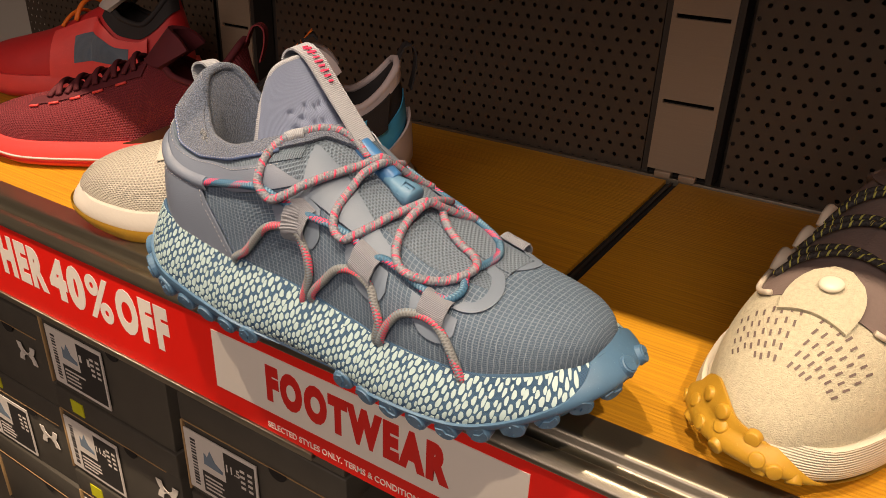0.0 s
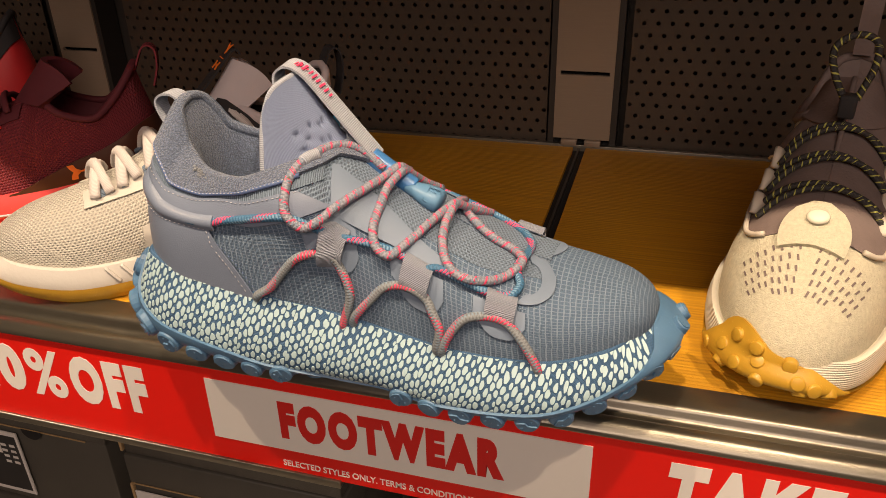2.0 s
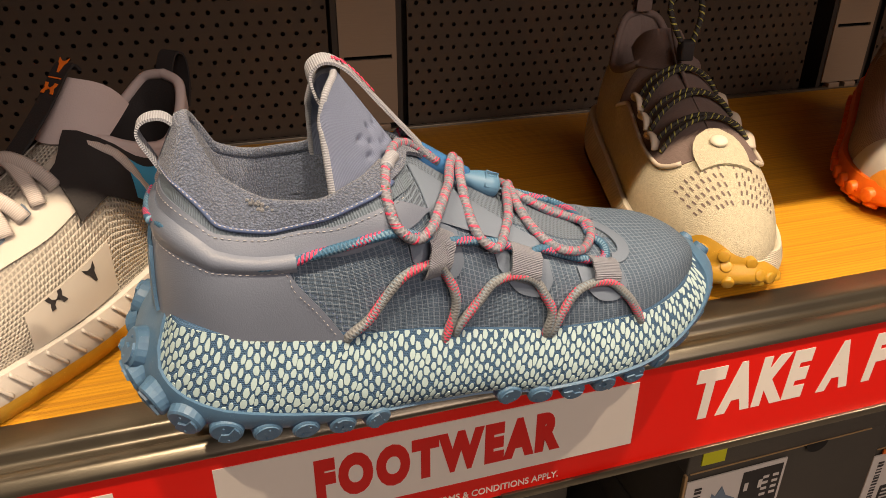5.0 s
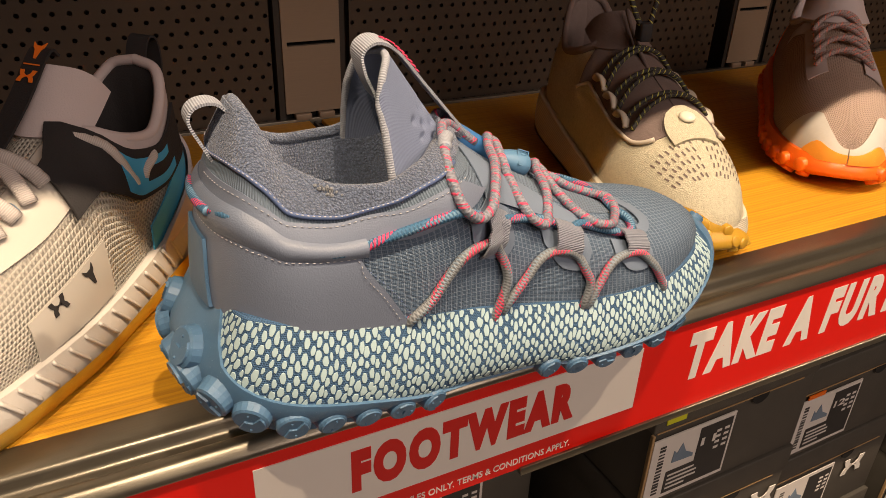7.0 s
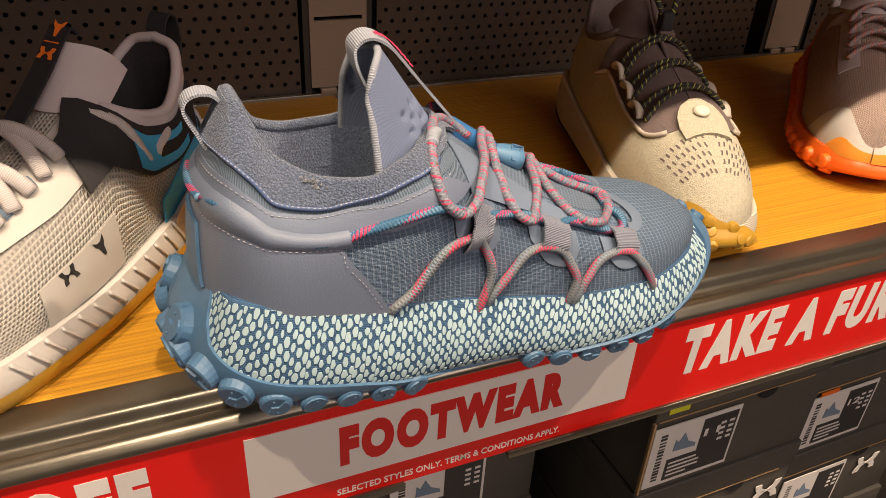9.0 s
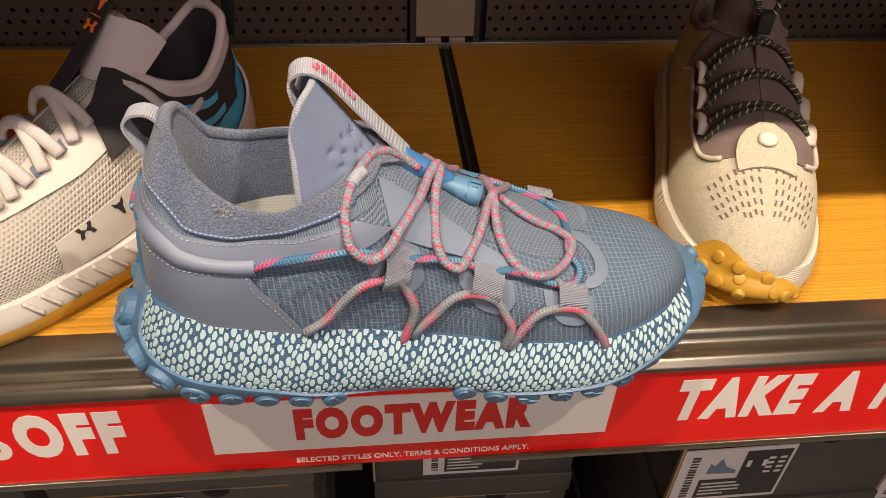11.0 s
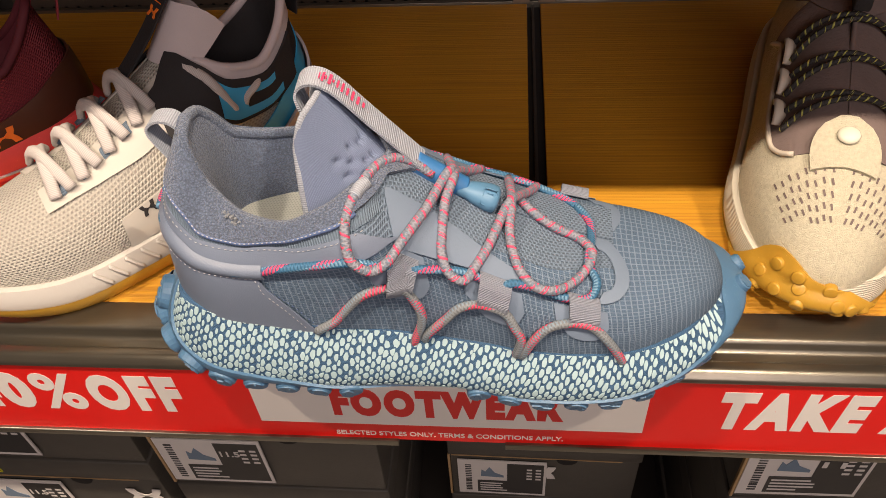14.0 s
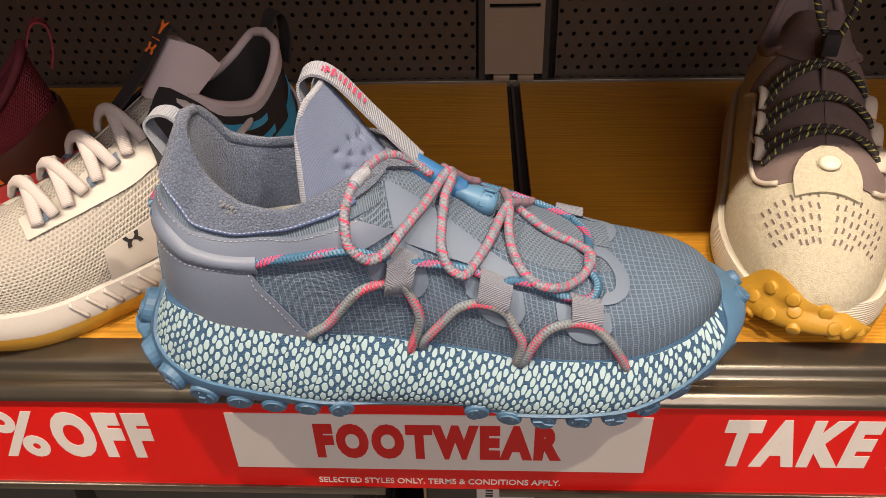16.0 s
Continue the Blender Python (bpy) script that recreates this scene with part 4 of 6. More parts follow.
def tongue_point(a, b):
    x = (0.147 - 0.035 * b) * (1 - a * a) + (0.1045 - 0.0015 * b) * a * a
    p = Vector((x, a * (0.030 - 0.009 * b - 0.003 * b ** 4), 0.118 + (0.0500 - 0.006 * a * a - 0.010 * a ** 8) * b))
    for da, db in DENTS + [(-d[0], d[1]) for d in DENTS]:
        r = math.hypot((a - da) / 0.085, (b - db) / 0.060)
        if r < 1:
            p += Vector((-1, -a, -0.3)).normalized() * 0.0015 * (1 - r * r) ** 2
    return p


thicken(part("tongue", sheet([[tongue_point(-1 + 2 * i / 80, j / 60) for j in range(61)] for i in range(81)]), TWILL, hero, "lilac grey padded tongue with dimples"), 0.0028, 0.0)
part("tongue_edge", tube([tongue_point(-1, j / 10) for j in range(11)] + [tongue_point(-1 + i / 7, 1) for i in range(1, 15)] + [tongue_point(1, 1 - j / 10) for j in range(1, 11)], 0.0017, 8, 2), TAPE, hero, "pale cut edge of the tongue")
loop = thicken(part("pull_loop", ribbon([(0.108, 0.002, 0.150), (0.103, 0.002, 0.161), (0.1025, 0.003, 0.1690), (0.109, 0.003, 0.1728), (0.118, 0.003, 0.1685), (0.131, 0.003, 0.1535), (0.147, 0.003, 0.135), (0.153, 0.003, 0.128)], 0.0125, (0, 1, 0.1)), TAPE, hero, "pale ribbed tongue pull loop"), 0.0012)
heel_loop = thicken(part("heel_loop", ribbon([(0.050, 0, 0.146), (0.043, 0, 0.1545), (0.035, 0, 0.1545), (0.0315, 0, 0.149), (0.036, 0, 0.138), (0.0425, 0, 0.124)], 0.0105, (0, 1, 0)), TAPE, hero, "pale ribbed heel pull loop"), 0.0012)
path = smooth_path([(0.109, 0.003, 0.1740), (0.1185, 0.003, 0.1696), (0.1318, 0.003, 0.1546), (0.1475, 0.003, 0.136)], 14)
for k, (w, l) in enumerate([(0.004, 1), (0.006, 2), (0.003, 1), (0.0065, 2), (0.0015, 1), (0.0045, 1), (0.006, 1), (0.0045, 1), (0.006, 1), (0.005, 1), (0.003, 1)]):
    i = 5 + k * 2
    a, b = path[i], path[i + l]
    d = (b - a).normalized()
    up = Vector((0, 1, 0)).cross(d) * -1
    if up.z < 0:
        up = -up
    bm = box_bm(0, (b - a).length * 0.72, -w / 2, w / 2, 0.0002, 0.0006)
    m = Matrix((d, Vector((0, 1, 0)), up)).transposed().to_4x4()
    m.translation = a
    bm.transform(m)
    part("pink_mark", bm, PINK, loop, flat=True)

# cords
R = 0.0021
part("eyelet_cord", tube([H.at(s, t, (GUIDE_LO(t) + GUIDE_HI(t)) / 2, 0.0040) for s, t in heel_ring(0.055, 12)], R, 10, 3), CORDBLUE, hero, "blue cord with pink flecks")
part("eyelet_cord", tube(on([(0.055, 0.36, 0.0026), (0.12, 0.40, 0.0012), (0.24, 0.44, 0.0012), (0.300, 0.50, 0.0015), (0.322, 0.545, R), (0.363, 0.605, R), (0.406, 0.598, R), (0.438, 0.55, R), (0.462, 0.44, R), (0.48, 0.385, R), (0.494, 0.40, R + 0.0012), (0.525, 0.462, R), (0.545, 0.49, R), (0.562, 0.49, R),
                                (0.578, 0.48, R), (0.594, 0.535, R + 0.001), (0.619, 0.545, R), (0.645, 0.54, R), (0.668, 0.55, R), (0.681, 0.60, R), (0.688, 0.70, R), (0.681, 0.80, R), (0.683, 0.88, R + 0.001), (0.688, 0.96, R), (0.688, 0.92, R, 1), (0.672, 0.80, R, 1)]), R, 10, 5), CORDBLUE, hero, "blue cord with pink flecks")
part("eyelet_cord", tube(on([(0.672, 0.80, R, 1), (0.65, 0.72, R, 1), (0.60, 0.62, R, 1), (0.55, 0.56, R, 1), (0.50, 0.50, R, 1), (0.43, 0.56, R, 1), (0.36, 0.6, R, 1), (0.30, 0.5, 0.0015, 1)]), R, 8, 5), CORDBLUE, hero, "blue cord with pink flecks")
for pts in (
    [(0.352, -0.02, 0.0015), (0.356, 0.03, R), (0.381, 0.10, R), (0.406, 0.20, R), (0.431, 0.285, R), (0.456, 0.305, R), (0.472, 0.285, R + 0.001), (0.481, 0.235, R), (0.488, 0.18, R), (0.488, 0.11, R), (0.475, 0.0, R), (0.473, -0.03, 0.001)],
    [(0.486, -0.02, 0.001), (0.490, 0.04, R), (0.513, 0.15, R), (0.531, 0.25, R), (0.550, 0.308, R), (0.568, 0.33, R + 0.001), (0.581, 0.305, R), (0.588, 0.233, R), (0.594, 0.15, R), (0.588, 0.04, R), (0.586, -0.02, 0.001)],
    [(0.590, -0.02, 0.001), (0.595, 0.04, R), (0.606, 0.15, R), (0.625, 0.283, R), (0.648, 0.355, R), (0.668, 0.37, R + 0.001), (0.681, 0.325, R), (0.694, 0.233, R), (0.706, 0.10, R), (0.712, 0.01, R), (0.714, -0.03, 0.001)],
):
    part("side_cord", tube(on(pts), R + 0.0001, 10, 5), CORDGREY, hero, "grey cord with pink flecks")
    part("side_cord", tube(on(pts, 1), R + 0.0001, 8, 4), CORDGREY, hero, "grey cord with pink flecks")
E2 = 0.0024


def taut(path, i):
    """Pull the path straight between its places i and i + 1, a little clear of the cloth."""
    a, b = path[i], path[i + 1]
    clear = Vector((0, -0.0016, 0.0010))
    return path[:i + 1] + [a.lerp(b, 0.33) + clear, a.lerp(b, 0.67) + clear] + path[i + 1:]


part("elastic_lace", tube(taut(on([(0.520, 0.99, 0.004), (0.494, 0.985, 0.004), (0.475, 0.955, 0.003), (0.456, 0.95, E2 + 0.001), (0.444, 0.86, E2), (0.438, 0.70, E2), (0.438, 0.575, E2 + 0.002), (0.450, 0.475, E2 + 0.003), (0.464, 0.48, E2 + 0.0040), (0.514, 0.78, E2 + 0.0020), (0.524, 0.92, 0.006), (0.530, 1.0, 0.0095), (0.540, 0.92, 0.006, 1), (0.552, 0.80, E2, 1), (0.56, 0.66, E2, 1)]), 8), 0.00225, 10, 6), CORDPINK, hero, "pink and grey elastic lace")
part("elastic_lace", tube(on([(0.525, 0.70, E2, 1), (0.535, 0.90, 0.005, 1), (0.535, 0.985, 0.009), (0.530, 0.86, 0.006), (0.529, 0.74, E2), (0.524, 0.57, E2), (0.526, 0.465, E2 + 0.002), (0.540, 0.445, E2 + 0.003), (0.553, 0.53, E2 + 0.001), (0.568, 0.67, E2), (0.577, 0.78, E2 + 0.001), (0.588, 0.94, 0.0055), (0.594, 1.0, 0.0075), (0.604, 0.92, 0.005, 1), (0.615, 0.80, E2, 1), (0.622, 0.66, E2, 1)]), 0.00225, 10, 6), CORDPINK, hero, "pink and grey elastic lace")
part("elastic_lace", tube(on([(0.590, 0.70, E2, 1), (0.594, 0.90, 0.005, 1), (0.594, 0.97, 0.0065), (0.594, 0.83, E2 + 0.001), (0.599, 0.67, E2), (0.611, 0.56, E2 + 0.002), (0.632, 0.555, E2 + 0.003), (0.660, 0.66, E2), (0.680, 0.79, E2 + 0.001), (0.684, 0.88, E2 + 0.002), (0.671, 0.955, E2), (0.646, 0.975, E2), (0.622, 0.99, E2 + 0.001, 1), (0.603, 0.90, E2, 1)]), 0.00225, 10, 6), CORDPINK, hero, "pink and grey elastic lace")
part("elastic_lace", tube([(0.138, 0.006, 0.132), (0.143, 0.008, 0.136), (0.149, 0.006, 0.130), (0.154, 0.003, 0.123)], 0.0022, 10, 6), CORDPINK, hero, "pink and grey elastic lace")
part("lace_sleeve", tube(on([(0.464, 0.945, 0.0034), (0.458, 0.950, 0.0034), (0.453, 0.935, 0.0034)]), 0.0030, 12, 4), TAPE, hero, "pale sleeve on the lace")
part("cord_lock", tube([(0.1490, 0.003, 0.1270), (0.1498, 0.003, 0.1265), (0.1705, 0.002, 0.1130), (0.1713, 0.002, 0.1125)], 0.0054, 18, 1), BLUEPLASTIC, hero, "blue plastic cord lock")


def toggle():
    prof = [(0.0, 0.0032), (0.0012, 0.0044), (0.006, 0.0050), (0.011, 0.0066), (0.016, 0.0076), (0.0195, 0.0074), (0.0208, 0.0058), (0.0210, 0.0)]
    rows = [[Vector((x, r * 1.0 * math.cos(w), r * 0.78 * math.sin(w))) for w in [2 * math.pi * k / 20 for k in range(20)]] for x, r in prof]
    bm = sheet(rows, close=True)
    d = Vector((0.020, -0.002, -0.0075)).normalized()
    m = d.to_track_quat("X", "Z").to_matrix().to_4x4()
    m.translation = (0.1675, 0.001, 0.1145)
    bm.transform(m)
    ob = part("lace_toggle", bm, TOGGLE, hero, "soft blue lace toggle")
    bm = bmesh.new()
    for x0, x1, y0, y1 in ((0.0125, 0.0190, -0.0042, -0.0037), (0.0125, 0.0190, 0.0037, 0.0042), (0.0125, 0.0130, -0.0042, 0.0042), (0.0185, 0.0190, -0.0042, 0.0042), (0.0145, 0.0172, -0.0022, -0.0014), (0.0145, 0.0172, 0.0014, 0.0022), (0.0154, 0.0163, -0.0016, 0.0016)):
        box_bm(x0, x1, y0, y1, 0.0053, 0.0062, 0, bm)
    bm.transform(m @ Matrix.Rotation(radians(50), 4, "X"))
    part("embossed_mark", bm, TOGGLE, ob)
    return ob


toggle()
tag_at = H.at(-1, 0.428, 0.84, 0.002)
bm = box_bm(-0.0055, 0.0035, -0.0006, 0.0006, -0.0017, 0.0017, 0.0002)
bm.transform(Matrix.Translation(tag_at) @ Matrix.Rotation(radians(-22), 4, "Y"))
part("side_tag", bm, TAG, hero, "small olive woven tag")

# pilled patch on the collar
rnd = random.Random(5)
bm = bmesh.new()
for k in range(22):
    p = H.at(-1, 0.262 + rnd.gauss(0, 0.010), 0.965 + rnd.gauss(0, 0.02), 0.0034 + rnd.uniform(0, 0.0008))
    bmesh.ops.create_icosphere(bm, subdivisions=1, radius=rnd.uniform(0.0004, 0.0010), matrix=Matrix.Translation(p))
part("pilled_patch", bm, terry("pale_fluff", (0.36, 0.39, 0.44), 2500, 0.0006), hero, "pale pilled fluff on the collar")
# inner seams of the lining
for dz, w in ((0.020, 0.0014), (0.034, 0.0012)):
    pts = [H.top(s, t)[0] for s, t in heel_ring(0.36, 24)]
    c = Vector((0.088, 0, 0))
    part("lining_seam", tube([Vector((p.x + (c.x - p.x) * 0.16, p.y * 0.80, p.z - dz)) for p in pts], w, 6, 2), TERRY, hero, "padded seam inside the collar")
# ---------------------------------------------------------------- the other shoes
GUM = rubber("gum_rubber", (0.50, 0.280, 0.03), 0.4, 0.2)
OFFWHITE = knit("off_white_mesh", (0.52, 0.49, 0.435), 0.0030, 0.8, 0.0012, 0.62)
FOAM = plain("white_foam", (0.57, 0.54, 0.50), 0.55, 0, 0.05, 50, 0.0002, 300)
LILAC = plain("pale_lilac_cloth", (0.54, 0.47, 0.48), 0.8, 0, 0.06, 60, 0.0002, 1200)
WHITEFILM = plain("white_synthetic", (0.50, 0.47, 0.425), 0.5, 0, 0.05, 40)
BLACKCLOTH = plain("black_cloth", (0.020, 0.018, 0.020), 0.8, 0, 0.2, 90, 0.0003, 900)
SKYBLUE = plain("sky_blue_plastic", (0.05, 0.36, 0.66), 0.45, 0, 0.08, 50)
LACEWHITE = ribbed("pale_lace", (0.60, 0.55, 0.53), 0.0010, 0, 0.8, 0.00015)
TAN = plain("tan_suede", (0.50, 0.36, 0.20), 0.9, 0, 0.15, 120)
ORANGEINK = plain("orange_print", (0.90, 0.20, 0.02), 0.6)
MAROON = knit("maroon_mesh", (0.19, 0.016, 0.026), 0.0030, 0.75, 0.0009, 0.6)
MAROONDARK = plain("dark_maroon_cloth", (0.10, 0.010, 0.018), 0.8, 0, 0.2, 60)
CORAL = rubber("coral_foam", (0.80, 0.075, 0.075), 0.5, 0.1)
BROWNPLATE = plain("brown_plate", (0.075, 0.026, 0.016), 0.3, 0, 0.15, 60)
CREAM = plain("cream_suede", (0.58, 0.535, 0.40), 0.9, 0, 0.34, 420, 0.0009, 1300)
CREAMRIB = ribbed("cream_ribbed_foam", (0.66, 0.61, 0.50), 0.0022, 1, 0.6, 0.0006)
CREAMFILM = plain("cream_film", (0.52, 0.46, 0.38), 0.55, 0, 0.06, 60)
BROWNCLOTH = plain("dark_brown_cloth", (0.165, 0.122, 0.113), 0.75, 0, 0.25, 90, 0.0004, 500)
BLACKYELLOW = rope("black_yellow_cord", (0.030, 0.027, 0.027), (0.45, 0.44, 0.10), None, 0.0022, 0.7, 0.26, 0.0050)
PEARL = plain("pearl_button", (0.70, 0.66, 0.54), 0.18, 0, 0.03, 60)
BEIGE = knit("beige_mesh", (0.46, 0.34, 0.28), 0.0024, 0.8, 0.0008, 0.6)
ORANGERUBBER = rubber("orange_rubber", (0.90, 0.16, 0.015), 0.4, 0.25)
AMBER = rubber("amber_rubber", (0.92, 0.36, 0.05), 0.35, 0.3)
PINKLACE = rope("pink_grey_lace", (0.42, 0.32, 0.31), (0.72, 0.25, 0.20), None, 0.0026, 0.7, 0.35, 0.007)
SCARLET = plain("scarlet_cloth", (0.55, 0.020, 0.025), 0.6, 0, 0.15, 60)
MINT = plain("mint_webbing", (0.30, 0.38, 0.34), 0.8, 0, 0.1, 200)
SOCKGREY = plain("grey_dotted_cloth", (0.46, 0.44, 0.43), 0.8, 0, 0.1, 60)


def heading(x, y, degrees, z=0.0):
    return Matrix.Translation((x, y, z)) @ Matrix.Rotation(radians(degrees), 4, "Z")


def trainer(name, label, m, last, upper, midsole, outsole, lining, rim, gum_v=0.3, gum_name="outsole"):
    """A shoe's common parts: upper, sole, lining, insole, rim."""
    ob = thing(name, label, "shoe", m, "shoes on the shelf")
    part("upper", sheet(last.upper_rows(44, 16)), upper, ob)
    thicken(part("lining", sheet(last.lining_rows(20, 0.05, 0.006)), lining, ob), 0.001)
    part("footbed", footbed(last, lambda x: last.sole_top(x) + 0.012), lining, ob)
    mid = part("midsole", sole_sheet(last, lambda s, t: 0.0, lambda s, t: 1.0, 0.0, 60, 10), midsole, ob)
    out = part(gum_name, sole_sheet(last, lambda s, t: 0.0, lambda s, t: gum_v(last.outline(s, t)[0]) if callable(gum_v) else gum_v, 0.0020, 60, 6), outsole, ob)
    part("welt", welt(last, 44), midsole, ob)
    part("underside", sole_bottom(last, 0.001), outsole, ob)
    part("collar_rim", tube(last.collar_path(20, 1.0, 0.0, 0.95), 0.0034, 8, 2), rim, ob)
    return ob, mid, out


def tongue_sheet(last, ob, material, height, lean, width, label=""):
    x0 = last.rx0
    z0 = last.ridge(x0) - 0.006
    rows = []
    for i in range(21):
        a = -1 + i / 10
        rows.append([Vector((x0 + 0.012 - lean * b - 0.022 * a * a, a * (width - 0.006 * b), z0 + (height - 0.004 * a * a - 0.012 * a ** 6) * b - 0.002 * a * a)) for b in [j / 12 for j in range(13)]])
    return thicken(part("tongue", sheet(rows), material, ob, label), 0.005)


def across(last, t0, t1, va, vb, r, lift=0.004):
    """A lace from one side of the throat over to the other."""
    pts = []
    for i in range(9):
        q = i / 8
        s = -1 if q < 0.5 else 1
        edge = abs(q - 0.5) * 2
        v = 1 - (1 - (va if s < 0 else vb)) * edge
        pts.append(last.at(s, t0 + (t1 - t0) * q, v, r * 0.8 + lift * (1 - edge * edge)))
    return pts


def laces(last, ob, material, rows, va=0.70, r=0.0030, squash=0.6, label="", step=0.034, start=0.50, lift=0.004):
    for k in range(rows):
        t = start + step * k
        part("lace", tube(across(last, t, t + step * 0.55, va, va, r, lift), r, 8, 3, squash), material, ob, label)
        part("lace", tube(across(last, t + step * 0.55, t, va, va, r, lift + 0.002), r, 8, 3, squash), material, ob, label)


def slab_on(last, s, t, v, shapes, material, parent, name, label="", size=1.0, off=0.0012, spin=0.0):
    """Flat printed shapes laid on the upper: outlines of (x, z) in metres."""
    p = last.at(s, t, v, off)
    n = last.normal(s, t, v)
    fwd = (last.at(s, t + 0.01, v) - last.at(s, t - 0.01, v)).normalized()
    if s > 0:
        fwd = -fwd
    up = n.cross(fwd)
    up = up if up.z > 0 else -up
    fwd = (up.cross(n)).normalized()
    m = Matrix((fwd, -n, up)).transposed().to_4x4() @ Matrix.Rotation(spin, 4, "Y")
    m.translation = p
    bm = bmesh.new()
    for pts in shapes:
        prism([(x * size, z * size) for x, z in pts], 0.0004, bm, m)
    return part(name, bm, material, parent, label, flat=True)


def blade(side):
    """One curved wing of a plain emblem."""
    return [(side * x, z) for x, z in ((0.12, 0.09), (0.40, 0.30), (0.48, 0.64), (0.95, 0.64), (0.84, 0.28), (0.66, 0.0), (0.84, -0.28), (0.95, -0.64), (0.48, -0.64), (0.40, -0.30), (0.12, -0.09))]


EMBLEM = [blade(1), blade(-1), [(-0.35, 0.07), (0.35, 0.07), (0.35, -0.07), (-0.35, -0.07)]]
HORNS = [[(-0.25, 0.55), (-0.75, 0.95), (-0.60, 0.35), (-0.35, 0.10), (-0.12, -0.85), (0.12, -0.85), (0.35, 0.10), (0.60, 0.35), (0.75, 0.95), (0.25, 0.55)]]


def ribs(last, s, t0, t1, n, v0, v1, material, parent):
    """Slanting carved ridges along the foam."""
    for i in range(n):
        t = t0 + (t1 - t0) * i / n
        pts = [last.wall(s, t + 0.020 * q, v0 + (v1 - v0) * q, 0.0006) for q in (0, 0.25, 0.5, 0.75, 1)]
        part("foam_ridge", tube(pts, 0.0017, 6, 2, 0.6), material, parent)


# white trainer with gum sole
W = Last(
    0.292,
    ([(0, 0.034), (0.05, 0.038), (0.11, 0.040), (0.16, 0.044), (0.21, 0.048), (0.25, 0.047), (0.292, 0.044)],
     [(0, 0.034), (0.05, 0.040), (0.11, 0.050), (0.16, 0.055), (0.21, 0.056), (0.25, 0.052), (0.292, 0.046)]),
    [(0, 0.050), (0.04, 0.044), (0.10, 0.034), (0.16, 0.028), (0.23, 0.027), (0.27, 0.032), (0.292, 0.036)],
    [(0, 0.020), (0.03, 0.004), (0.06, 0.001), (0.10, 0.004), (0.16, 0.001), (0.23, 0.001), (0.27, 0.008), (0.292, 0.016)],
    [(0, 0.018, 0, 0.131), (0.1, 0.020, 0.014, 0.128), (0.3, 0.036, 0.026, 0.110), (0.5, 0.056, 0.031, 0.099), (0.75, 0.078, 0.030, 0.104), (0.92, 0.094, 0.018, 0.113), (1, 0.102, 0, 0.117)],
    [(0.102, 0.117), (0.13, 0.102), (0.16, 0.087), (0.19, 0.073), (0.22, 0.066), (0.25, 0.060), (0.274, 0.050), (0.283, 0.042)],
    0.115, upper_x=(0.010, 0.005), heel_r=0.04, toe_r=0.09, under=0.003,
)
white, wmid, wout = trainer("running_shoe", "white mesh running shoe with blue heel stripe and gum sole", heading(-0.0400, 0.2220, 224) @ Matrix.Diagonal((0.93, 1.0, 0.97, 1)), W, OFFWHITE, FOAM, GUM, BLACKCLOTH, LILAC, 0.50)
ribs(W, 1, 0.30, 0.66, 14, 0.54, 0.97, FOAM, wmid)
